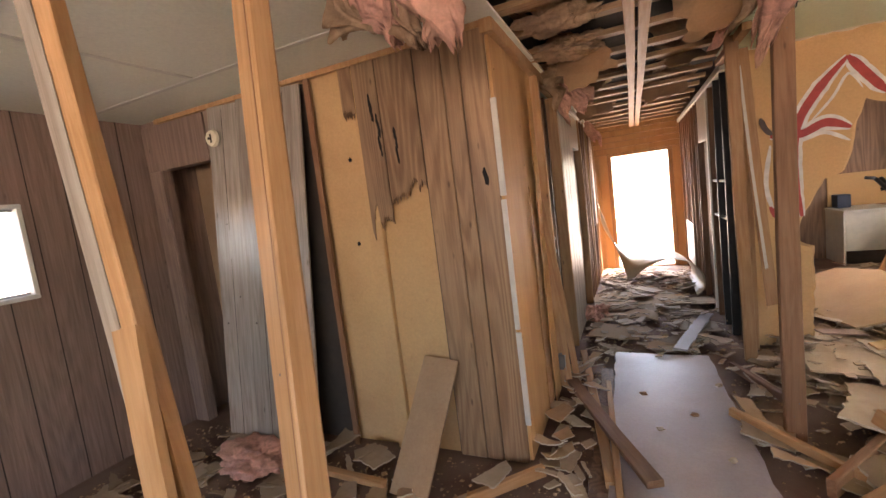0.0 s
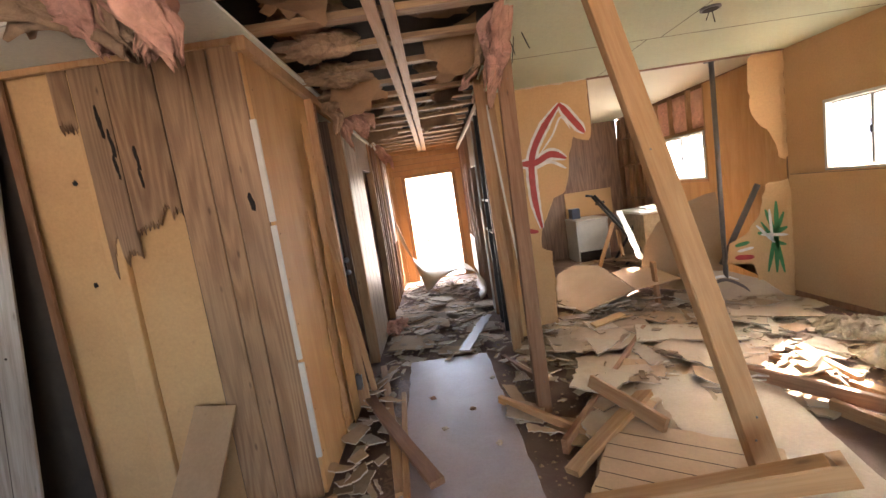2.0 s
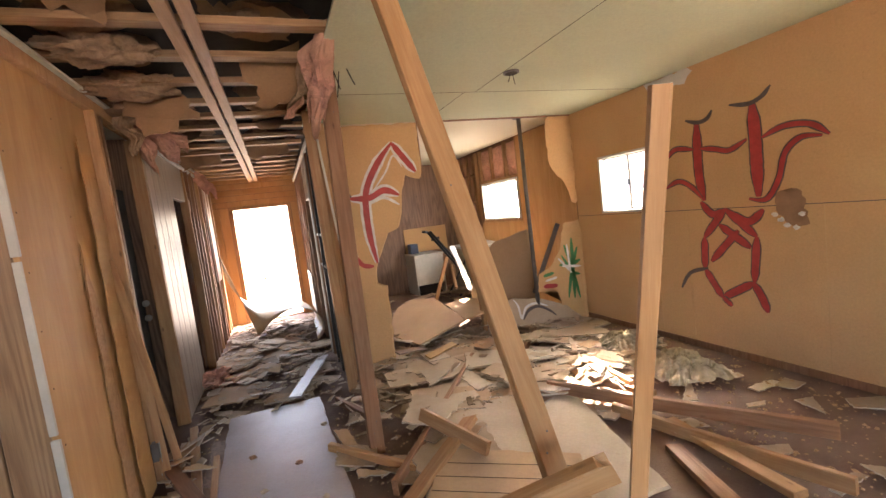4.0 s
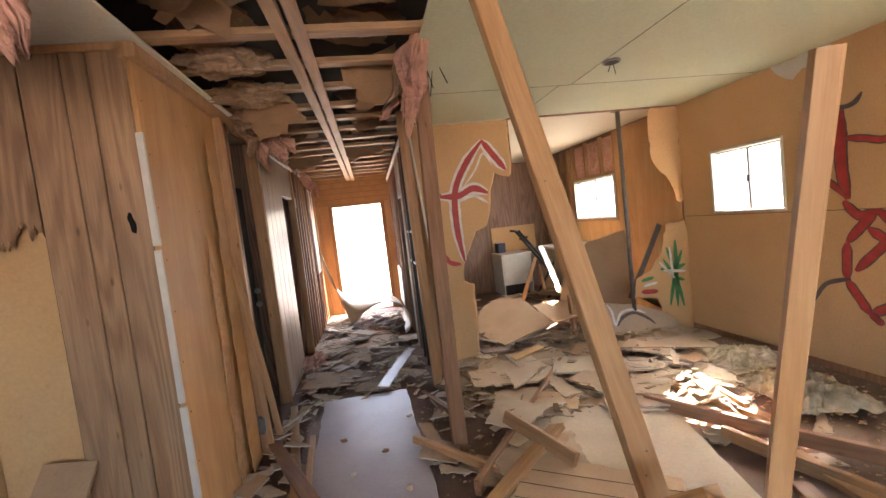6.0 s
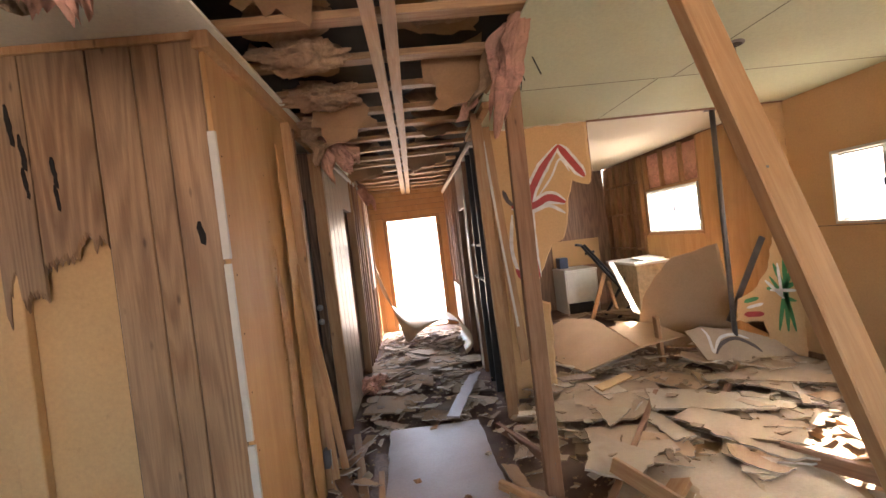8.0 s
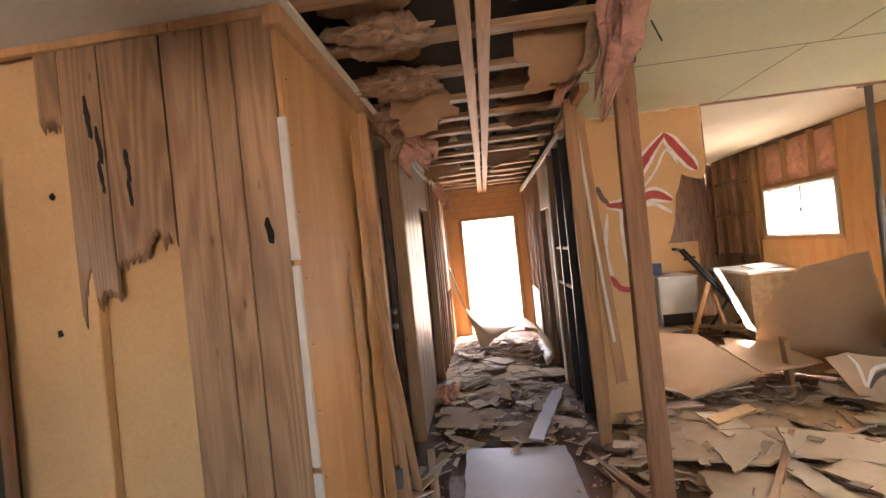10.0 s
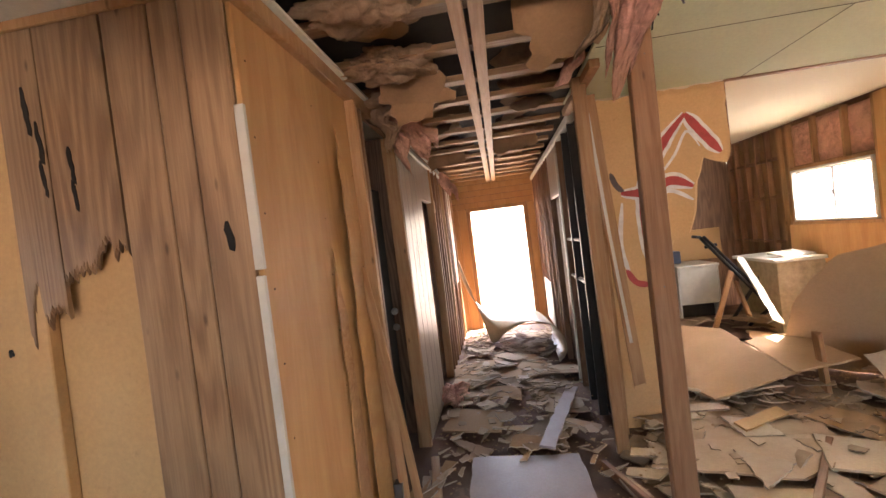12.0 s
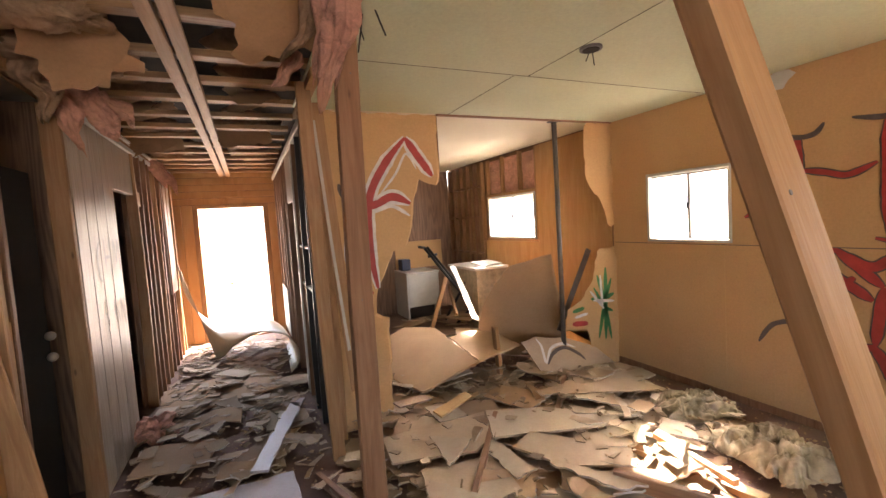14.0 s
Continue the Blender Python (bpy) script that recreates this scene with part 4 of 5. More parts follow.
setting("wall_seam", boxes(((XR - 0.0025, 0.72, 1.262), (XR + 0.001, YA, 1.268))), M_SPRAYDARK, "thin joint between wall boards", "joint")
setting("wall_patch", sheet_bm(jagged([(-3.34, 2.485), (-2.87, 2.485), (-2.95, 2.4), (-3.12, 2.42), (-3.2, 2.36), (-3.3, 2.42)], 3, 0.04, 0.012), 0.002, 0, 1), M_WHITE, "peeled pale patch below the ceiling", "patch").matrix_basis = Matrix.Translation((XR - 0.003, 0, 0)) @ pose(0, 0, 0, 90, 0, -90)

# ---- kitchen ----
kw = empty("wall_kitchen_outer", "stripped kitchen wall of studs, insulation and plywood", "wall", kind="structure")
part("plywood", boxes(((XR, 4.5, 0.0), (XR + 0.012, 5.74, ZC)), bevel=0.002), M_PLY, kw, "orange plywood sheet")
part("plywood", boxes(((XR, 5.74, 0.8), (XR + 0.012, 7.1, 1.24)), bevel=0.002), M_PLY, kw, "orange plywood under the window")
for i, y in enumerate((5.76, 7.02, 7.2, 7.45, 7.7, 7.95, 8.2, 8.4)):
    lumber("stud", (XR + 0.045, y, 0), (XR + 0.045, y, ZC), 0.08, 0.036, M_STUD if i in (0, 1, 2) else M_STUD_OLD, parent=kw)
for y in (6.15, 6.6):
    lumber("cripple_stud", (XR + 0.045, y, 1.95), (XR + 0.045, y, ZC), 0.07, 0.034, M_STUD, parent=kw)
part("header", boxes(((XR + 0.01, 5.78, 1.912), (XR + 0.08, 7.0, 1.95)), bevel=0.003), M_STUD, kw)
part("sill", boxes(((XR - 0.01, 5.74, 1.242), (XR + 0.08, 7.02, 1.278)), bevel=0.003), M_STUD, kw)
for z in (1.0, 1.6, 2.1):
    part("blocking", boxes(((XR + 0.015, 7.22, z), (XR + 0.08, 8.38, z + 0.035)), bevel=0.003), M_STUD_OLD, kw)
for i, (y, w) in enumerate(((5.95, 0.17), (6.37, 0.2), (6.8, 0.18))):
    part("batt", batt_bm(w * 2.2, 0.5, 0.05, 30 + i), M_PINK, kw, "pink insulation batt", pose(XR + 0.075, y, 2.215), True)
for i, y in enumerate((7.1, 7.32, 7.57, 7.82, 8.07, 8.3)):
    part("backing_paper", boxes(((XR + 0.07, y - 0.1, 0.0), (XR + 0.075, y + 0.1, ZC))), M_PAPER, kw)
part("brown_panel", boxes(((1.0, 8.395, 0.0), (XR - 0.01, 8.41, ZC)), bevel=0.002), M_PANEL_DARK, kw)

cab = empty("kitchen_cabinet", "white kitchen base unit standing at the end wall", "cabinet", (2.97, 7.95, 0))
part("body", boxes(((-0.26, -0.2, 0.2), (0.26, 0.42, 0.74)), bevel=0.006), M_WHITE, cab)
part("top", boxes(((-0.29, -0.23, 0.74), (0.29, 0.43, 0.775)), bevel=0.006), M_WHITE, cab)
part("plinth", boxes(((-0.22, -0.1, 0.0), (0.22, 0.4, 0.2))), M_DARK, cab)
part("side", boxes(((-0.285, -0.2, 0.0), (-0.262, 0.42, 0.74)), bevel=0.003), M_WHITE, cab)
part("side", boxes(((0.262, -0.2, 0.0), (0.285, 0.42, 0.74)), bevel=0.003), M_WHITE, cab)
tagged(mesh_ob("splash_board", boxes(((2.72, 8.37, 0.78), (3.62, 8.392, 1.26)), bevel=0.003), M_TAN_BOARD), "pale board standing behind the white cabinet", "board")
tagged(mesh_ob("blue_box", boxes(((2.74, 8.1, 0.777), (2.9, 8.3, 0.97)), bevel=0.01), plain("dark_blue_plastic", (0.05, 0.07, 0.12), 0.4)), "small dark blue box on the white cabinet", "box")
ct = empty("kitchen_counter", "broken kitchen counter under the window", "counter", (3.56, 6.95, 0))
part("body", boxes(((-0.24, -0.42, 0.0), (0.28, 0.42, 0.85)), bevel=0.005), M_CLOTH, ct, "cream painted body")
part("top", boxes(((-0.28, -0.46, 0.85), (0.285, 0.46, 0.89)), bevel=0.006), M_WHITE, ct, "white worktop")
tagged(mesh_ob("hardboard_sheet", sheet_bm(jagged([(0.22, 0.0), (0.25, 0.36), (0.3, 0.55), (0.46, 0.82), (0.66, 1.03), (0.9, 1.09), (1.11, 1.15), (1.17, 0.73), (1.2, 0.0)], 9, 0.08, 0.01), 0.006, 0.0, 4), M_HARDBOARD, None, "", Matrix.Translation((2.6, 5.7, 0.02)) @ pose(0, 0, 0, 90, 0, -46.4)), "large brown hardboard sheet standing on edge before the counter", "board")
tagged(mesh_ob("perforated_lid", boxes(((-0.2, -0.14, 0), (0.2, 0.14, 0.03)), bevel=0.006), M_WHITE, None, "", pose(3.6, 6.72, 0.905, 8, 0, 20)), "white slatted metal cover lying on the counter", "cover")
fr = empty("folding_stand", "black folded tubular steel stand leaning among kitchen rubble", "stand")
for p0, p1 in (((3.35, 6.7, 0.25), (2.85, 7.3, 1.2)), ((3.42, 6.75, 0.25), (2.92, 7.35, 1.2)), ((2.85, 7.3, 1.2), (2.75, 7.28, 1.22)), ((2.92, 7.35, 1.05), (3.06, 7.3, 1.08)), ((3.0, 7.0, 0.1), (3.4, 6.9, 0.75)), ((3.15, 6.9, 0.05), (3.5, 6.6, 0.5))):
    bm = bmesh.new()
    bmesh.ops.create_cone(bm, segments=10, radius1=0.022, radius2=0.022, depth=(Vector(p1) - Vector(p0)).length, cap_ends=True)
    part("tube", bm, M_BLACK, fr, "", along(p0, p1) @ pose(0, 0, (Vector(p1) - Vector(p0)).length / 2), True)
for i, (p0, p1, w) in enumerate((((2.55, 6.5, 0.1), (3.0, 6.9, 0.75), 0.06), ((2.9, 6.4, 0.3), (3.1, 7.0, 0.6), 0.05))):
    lumber("rubble_stick", p0, p1, w, 0.03, M_STUD, "short pine stick propped in the kitchen rubble", "stick", "sticks in the kitchen")
tagged(mesh_ob("rolled_sheet", sheet_bm(jagged([(-0.07, 0), (0.07, 0), (0.09, 1.0), (-0.05, 1.08)], 2, 0.06, 0.012), 0.012, 0.25, 3), M_WHITE, None, "", along((2.98, 6.0, 0.3), (3.15, 7.0, 1.07), 20) @ pose(0, 0, 0, 90, 0, 0)), "torn white sheet standing up from the kitchen rubble", "sheet")

# big fallen boards
def fallen(name, poly, at, rot, mat, label, t=0.01, seed=1, warp=0.0, cat="board"):
    return tagged(mesh_ob(name, sheet_bm(jagged(poly, seed, 0.09, 0.008), t, warp, seed), mat, None, "", pose(*at, *rot)), label, cat)


fallen("fallen_wallboard", [(-0.35, -0.05), (-0.23, -0.63), (0.36, -0.66), (0.42, 0.06), (0.46, 0.6), (0.25, 1.06), (0.0, 1.02), (-0.3, 0.5)], (1.87, 5.2, 0.19), (1, -17, 0), M_HARDBOARD, "large brown wallboard fallen across the kitchen rubble", 0.012, 21)
fallen("fallen_wallboard", [(-0.2, 0.2), (0.13, 0.38), (0.35, 0.22), (0.36, -0.36), (-0.28, -0.62)], (2.5, 5.17, 0.29), (2, 3, 0), M_HARDBOARD, "brown wallboard fallen on the kitchen rubble", 0.012, 22)
fallen("fallen_wallboard", [(0.0, 0.42), (0.18, 0.45), (0.56, 0.36), (0.84, 0.22), (1.0, 0.0), (0.45, -0.02), (0.1, 0.1)], (2.68, 4.33, 0.03), (58, 0, 0), M_GYPSUM, "broken painted wallboard propped on the rubble", 0.012, 23)
prop = bpy.data.objects["fallen_wallboard.002"]
for pts, mat, w in (([(0.17, 0.42), (0.2, 0.34), (0.19, 0.18), (0.3, 0.3), (0.45, 0.32), (0.58, 0.26)], M_SPRAYWHITE, 0.028), ([(0.2, 0.16), (0.3, 0.25), (0.45, 0.28), (0.58, 0.2), (0.64, 0.12)], M_SPRAYDARK, 0.035)):
    part("paint_stroke", stroke_bm(pts, w, 0.0135 if mat is M_SPRAYWHITE else 0.0145), mat, prop, "faded sprayed arc")
fallen("floor_panel", [(-0.35, -2.1), (0.4, -2.15), (0.36, 0.3), (-0.36, 0.32)], (0.17, 3.7, 0.035), (0.3, 0.4, 0.6), M_BLUEBOARD, "long smooth grey-brown door panel lying in the hall", 0.03, 24)
fallen("floor_sheet", [(-0.5, -0.72), (0.3, -0.75), (0.58, 0.36), (0.2, 0.62), (-0.42, 0.55)], (1.7, 2.42, 0.05), (0.5, 0.5, 0), M_GYPSUM_PALE, "large pale wallboard lying on the floor", 0.012, 25)
fallen("ribbed_panel", [(-0.4, -0.5), (0.4, -0.5), (0.4, 0.35), (-0.4, 0.38)], (1.25, 1.98, 0.08), (4, 2, -32), M_HARDBOARD, "grey-brown grooved panel lying on rubble", 0.012, 26)
fallen("floor_sheet", [(-0.24, -0.2), (0.24, -0.2), (0.24, 0.2), (-0.22, 0.22)], (-0.21, 4.64, 0.05), (1, 2, -6), M_HARDBOARD, "brown square board lying in the hall", 0.01, 27)
fallen("blue_strip", [(-0.055, -0.62), (0.055, -0.62), (0.055, 0.62), (-0.055, 0.62)], (0.5, 4.62, 0.08), (-1.5, 4, -17), M_BLUEBOARD, "smooth glossy strip of panel lying in the hall", 0.012, 28)
fallen("floor_sheet", [(-0.5, -0.7), (0.5, -0.6), (0.5, 0.6), (-0.4, 0.7)], (2.0, 3.4, 0.02), (0.5, -0.5, 20), M_HARDBOARD, "brown board lying under rubble", 0.01, 29)
fallen("floor_sheet", [(-0.55, -0.4), (0.6, -0.4), (0.5, 0.35), (-0.5, 0.4)], (0.0, 6.0, 0.03), (1, -2, 10), M_HARDBOARD, "brown board lying at the end of the hall", 0.01, 30)
fallen("hall_board", [(-0.13, -0.8), (0.1, -0.8), (0.1, 0.75), (-0.1, 0.8)], (-0.16, 2.95, 0.02), (0, 1, 2), M_PANEL_DARK, "narrow dark board beside the door panel", 0.012, 31)
fallen("rib_piece", [(-0.2, -0.12), (0.2, -0.12), (0.2, 0.12), (-0.2, 0.12)], (0.0, 5.15, 0.1), (6, -6, -4), M_HARDBOARD, "curved grey panel piece on hall rubble", 0.01, 32, 1.6)

for poly, at, rot, lab, sd, mat, wp in (
        ([(-0.42, -0.2), (0.35, -0.41), (0.55, -0.36), (0.2, 0.0), (-0.26, 0.18)], (2.17, 3.76, 0.12), (1, 2, 0), "long pale wallboard sheet with torn ends on the rubble", 41, M_GYPSUM_PALE, 0.0),
        ([(-0.4, -0.15), (0.12, -0.3), (0.3, -0.2), (0.43, 0.13), (-0.38, 0.17)], (1.48, 3.82, 0.11), (2, -1, 0), "flat tan wallboard sheet with ragged edges", 42, M_GYPSUM, 0.0),
        ([(-0.4, 0.05), (0.0, -0.08), (0.5, -0.24), (0.38, 0.08), (-0.18, 0.24)], (2.96, 3.82, 0.11), (3, 3, 0), "flat tan wallboard sheet near the outer wall", 43, M_GYPSUM, 0.0),
        ([(-0.3, 0.2), (-0.1, -0.1), (0.25, -0.25), (0.2, 0.05), (-0.1, 0.3)], (2.1, 3.2, 0.1), (6, 2, 0), "curled wallboard sheet with a torn paper edge", 44, M_GYPSUM, 0.25),
        ([(-0.3, -0.3), (0.25, -0.28), (0.4, 0.1), (-0.1, 0.25)], (1.35, 3.3, 0.09), (-3, 2, 8), "broad tan wallboard sheet beside a long stick", 45, M_GYPSUM, 0.0),
        ([(-0.2, -0.06), (0.2, -0.02), (0.22, 0.08), (-0.18, 0.05)], (1.75, 4.15, 0.14), (3, -2, 20), "narrow yellowish strip of broken wallboard", 46, M_TAN_BOARD, 0.0),
        ([(-0.16, -0.06), (0.16, -0.06), (0.16, 0.06), (-0.16, 0.05)], (1.5, 4.42, 0.13), (2, 6, 14), "short faded purple strip of panelling", 47, M_PANEL_PURPLE, 0.0)):
    fallen("floor_sheet", poly, at, rot, mat, lab, 0.012, sd, wp)

# curled sheet at the end of the hall
BACK = [(-0.52, 7.9, 1.25), (-0.46, 7.8, 0.86), (-0.32, 7.7, 0.58), (-0.12, 7.65, 0.42), (0.15, 7.65, 0.35), (0.47, 7.6, 0.38), (0.68, 7.5, 0.28), (0.78, 7.45, 0.1), (0.74, 7.4, 0.02)]
FRONT = [(-0.1, 7.2, 0.03), (-0.02, 7.1, 0.06), (0.06, 6.97, 0.16), (0.15, 6.85, 0.25), (0.41, 6.6, 0.4), (0.65, 6.4, 0.39), (0.785, 6.3, 0.26), (0.79, 6.2, 0.1), (0.69, 6.1, 0.02)]


def eased(pts, n):
    """n points along a smooth line through pts."""
    out, q = [], [Vector(p) for p in pts]
    for i in range(n):
        f = i / (n - 1) * (len(q) - 1)
        k = min(int(f), len(q) - 2)
        u = f - k
        a, b, c, e = q[max(k - 1, 0)], q[k], q[k + 1], q[min(k + 2, len(q) - 1)]
        out.append(0.5 * (2 * b + (c - a) * u + (2 * a - 5 * b + 4 * c - e) * u * u + (3 * b - a - 3 * c + e) * u ** 3))
    return out


bm = bmesh.new()
rows = []
for k in range(7):
    v = k / 6
    rows.append([bm.verts.new(b.lerp(f, v)) for b, f in zip(eased(BACK, 44), eased(FRONT, 44))])
for a, b in zip(rows, rows[1:]):
    for i in range(43):
        bm.faces.new((a[i], a[i + 1], b[i + 1], b[i]))
curl = tagged(mesh_ob("curled_sheet", bm, M_VINYL, None, "", pose(0, 0, 0.02), True), "cream flexible sheet curled over at the hall end", "sheet")
sol = curl.modifiers.new("thick", "SOLIDIFY")
sol.thickness = 0.008

# ---- posts and braces ----
lumber("post", (0.79, 2.91, 0), (0.82, 2.97, ZC), 0.1, 0.04, M_STUD_OLD, "brown two-by-four post remaining from a removed wall", "post", "standing posts", 8)
lumber("brace", (1.07, 1.22, 0.66), (0.785, 1.615, ZC), 0.08, 0.036, M_STUD, "long pine two-by-four leaning as a brace", "brace", "", 8)
lumber("brace", (0.842, 0.797, 0.0), (0.778, 0.494, 1.64), 0.021, 0.017, M_STUD, "pine stick standing aslant with a broken top", "brace", "", -40)
lumber("rail_timber", (0.6, 1.35, 0.54), (1.07, 0.99, 0.84), 0.075, 0.045, M_STUD, "rough broken timber nailed to the brace foot", "timber", "", 0, broken=True)
lumber("rail_support", (1.0, 1.12, 0.0), (1.0, 1.14, 0.68), 0.08, 0.04, M_STUD, "short pine upright under the broken timber", "timber")
lumber("post", (-0.325, 0.36, 0), (-0.755, 0.941, ZC), 0.085, 0.05, M_STUD, "pine post with a doubled edge beside the entrance", "post", "standing posts", -20)
lumber("post", (-0.62, 0.53, 0), (-1.1, 0.64, ZC), 0.085, 0.04, M_STUD, "splintered pine post with a grey side", "post", "standing posts", 10)
dp = bpy.data.objects["post.001"]
part("seam", boxes(((-0.024, 0.018, 0.02), (-0.02, 0.0262, 2.6))), M_STUD_OLD, dp, "dark seam between two doubled studs")
gp = bpy.data.objects["post.002"]
part("weathered_half", boxes(((0.002, 0.0205, 0.02), (0.044, 0.0235, 2.4)), bevel=0.001), M_PLANK_GREY, gp, "grey weathered strip along the post")
lumber("splint", (-0.78, 0.52, 0.95), (-0.85, 0.56, 1.4), 0.06, 0.02, M_STUD, "splintered strip on a post", "stick", "", 10, broken=True)

def nails(ob, length, t, spots):
    for u, x in spots:
        bm = bmesh.new()
        bmesh.ops.create_cone(bm, segments=10, radius1=0.004, radius2=0.003, depth=0.002, cap_ends=True)
        part("nail", bm, M_STEEL, ob, "rusty nail head", pose(x, t / 2 + 0.001, u * length, -90, 0, 0))


for o in [o for o in bpy.data.objects if o.parent is None and o.name.split(".")[0] in ("post", "brace", "rail_timber") and o.dimensions.z > 1.8]:
    ln = o.dimensions.z
    nails(o, ln, min(o.dimensions.x, o.dimensions.y) * 0.9, ((0.06, 0.012), (0.09, -0.014), (0.52, 0.01), (0.9, -0.01), (0.94, 0.014)))
rp = bpy.data.objects["ribbed_panel"]
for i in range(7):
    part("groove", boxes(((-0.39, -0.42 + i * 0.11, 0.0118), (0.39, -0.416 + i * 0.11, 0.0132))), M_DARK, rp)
for i, (x, y) in enumerate(((0.1, 2.75), (0.3, 2.95), (0.42, 2.5), (0.02, 3.2), (0.5, 3.4))):
    tagged(mesh_ob("rubble_bit", blob_bm(0.022, 0.016, 0.012, i + 60, 2, 0.6), M_STUD_OLD if i % 2 else M_GYPSUM_PALE, None, "", pose(x, y, 0.085)), "small crumb lying on the smooth panel", "rubble", "crumbs on the panel")

# ---- timbers on the floor ----
STICKS = (((0.78, 2.4, 0.06), (1.97, 3.88, 0.1), 0.09), ((0.75, 2.18, 0.06), (1.38, 2.63, 0.2), 0.09), ((1.08, 2.76, 0.25), (1.32, 2.3, 0.16), 0.08), ((-0.52, 3.46, 0.07), (0.05, 2.2, 0.1), 0.085),
          ((-0.47, 4.08, 0.04), (-0.15, 2.2, 0.06), 0.06), ((-0.22, 3.39, 0.04), (-0.1, 2.0, 0.05), 0.08), ((2.15, 2.9, 0.1), (2.95, 1.45, 0.14), 0.09), ((2.32, 2.4, 0.07), (2.56, 1.2, 0.12), 0.08),
          ((2.48, 2.1, 0.06), (2.35, 1.3, 0.1), 0.08), ((2.28, 1.9, 0.05), (2.1, 1.4, 0.06), 0.09), ((2.52, 3.25, 0.05), (2.68, 2.4, 0.07), 0.08), ((2.72, 3.1, 0.1), (2.59, 2.5, 0.14), 0.035), ((2.3, 3.6, 0.06), (2.9, 4.2, 0.1), 0.06),
          ((-1.9, 2.0, 0.03), (-1.35, 1.95, 0.04), 0.05), ((-0.9, 1.9, 0.03), (-0.5, 2.25, 0.06), 0.06), ((0.66, 3.9, 0.03), (0.86, 3.2, 0.08), 0.06), ((0.5, 3.0, 0.1), (0.95, 2.5, 0.06), 0.05), ((2.55, 4.75, 0.0), (2.55, 4.8, 0.5), 0.07))
for i, (p0, p1, w) in enumerate(STICKS):
    lumber("loose_timber", p0, p1, w, 0.038, M_STUD if i % 3 else M_STUD_OLD, "pine offcut lying loose on floor rubble", "timber", "loose timbers", 90 if i % 2 else 0, broken=i % 4 == 1)

# ---- broken wallboard over the floor ----
rr = random.Random(5)
SHARDS = []
for k in range(40):
    asp = rr.choice((0.3, 0.45, 0.6, 0.8, 0.95))
    pl = [(-1 + rr.uniform(0, 0.5), -asp + rr.uniform(-0.1, 0.3)), (1 - rr.uniform(0, 0.5), -asp + rr.uniform(-0.1, 0.3)), (1 - rr.uniform(0, 0.4), asp - rr.uniform(-0.1, 0.4)), (-1 + rr.uniform(0, 0.6), asp - rr.uniform(-0.1, 0.4))]
    if k % 3 == 0:
        pl.insert(2, (1.05, rr.uniform(-0.3, 0.3) * asp))
    if k % 4 == 0:
        pl.pop(rr.randrange(len(pl)))
    bm = sheet_bm(jagged(pl, k, 0.12, 0.04), 0.05, rr.choice((0.0, 0.01, 0.03, 0.1, 0.22)), k)
    bm.normal_update()
    for f in bm.faces:
        f.material_index = 1 if abs(f.normal.z) < 0.6 else 0
    me = bpy.data.meshes.new("wallboard_shard")
    bm.to_mesh(me)
    bm.free()
    SHARDS.append(me)
SKINS = {}
for mat in (M_GYPSUM, M_GYPSUM_PALE, M_HARDBOARD):
    SKINS[mat.name] = []
    for me in SHARDS:
        c = me.copy()
        c.materials.append(mat)
        c.materials.append(M_CORE)
        SKINS[mat.name].append(c)


FAR_V, FAR_F = [], []


def shard(x, y, z, size, tilt=10.0, joined=False):
    mat = rr.choices(("broken_gypsum", "pale_gypsum", "brown_hardboard"), (5, 3, 2))[0]
    me = rr.choice(SKINS[mat])
    m = pose(x, y, z, rr.gauss(0, tilt * 0.5), rr.gauss(0, tilt * 0.5), rr.uniform(0, 360)) @ Matrix.Diagonal((size, size, min(0.24, 0.1 + size * 0.4), 1))
    if joined or y > 5.2 or x < -1.6:
        k = len(FAR_V)
        FAR_V.extend(tuple(m @ v.co) for v in me.vertices)
        FAR_F.extend(tuple(k + q for q in p.vertices) for p in me.polygons)
        return
    ob = new("wallboard_shard", me)
    ob.matrix_basis = m
    tagged(ob, {"broken_gypsum": "broken dusty tan wallboard piece lying on the floor", "pale_gypsum": "broken pale wallboard piece lying on the floor", "brown_hardboard": "broken brown hardboard piece lying on the floor"}[mat], "rubble", "broken wallboard on the floor")


for i in range(170):
    x, y = rr.uniform(0.95, 3.5), rr.uniform(2.55, 4.9)
    shard(x, y, rr.uniform(0.012, 0.13), rr.choice((0.05, 0.07, 0.09, 0.12, 0.16, 0.22, 0.3)) * rr.uniform(0.8, 1.2), 8)
for i in range(100):
    shard(rr.uniform(0.95, 3.45), rr.uniform(2.45, 4.8), rr.uniform(0.004, 0.04), rr.uniform(0.2, 0.34), 2, True)
for i in range(40):
    shard(rr.uniform(-0.3, 0.6), rr.uniform(4.2, 7.8), rr.uniform(0.004, 0.02), rr.uniform(0.16, 0.26), 2, True)
for i in range(420):
    shard(rr.uniform(0.9, 3.6), rr.uniform(2.9, 5.2), rr.uniform(0.02, 0.15), rr.uniform(0.018, 0.06), 16, True)
for i in range(300):
    shard(rr.uniform(-0.5, 0.78), rr.uniform(4.0, 7.8), rr.uniform(0.02, 0.1), rr.uniform(0.02, 0.07), 16, True)
for i in range(34):
    shard(rr.uniform(1.4, 3.4), rr.uniform(4.7, 7.2), 0.03 + i * 0.004, rr.uniform(0.15, 0.42), 14)
for i in range(130):
    shard(rr.uniform(-0.45, 0.75), rr.uniform(3.9, 7.9), rr.uniform(0.02, 0.09), rr.choice((0.05, 0.08, 0.13, 0.2)), 8)
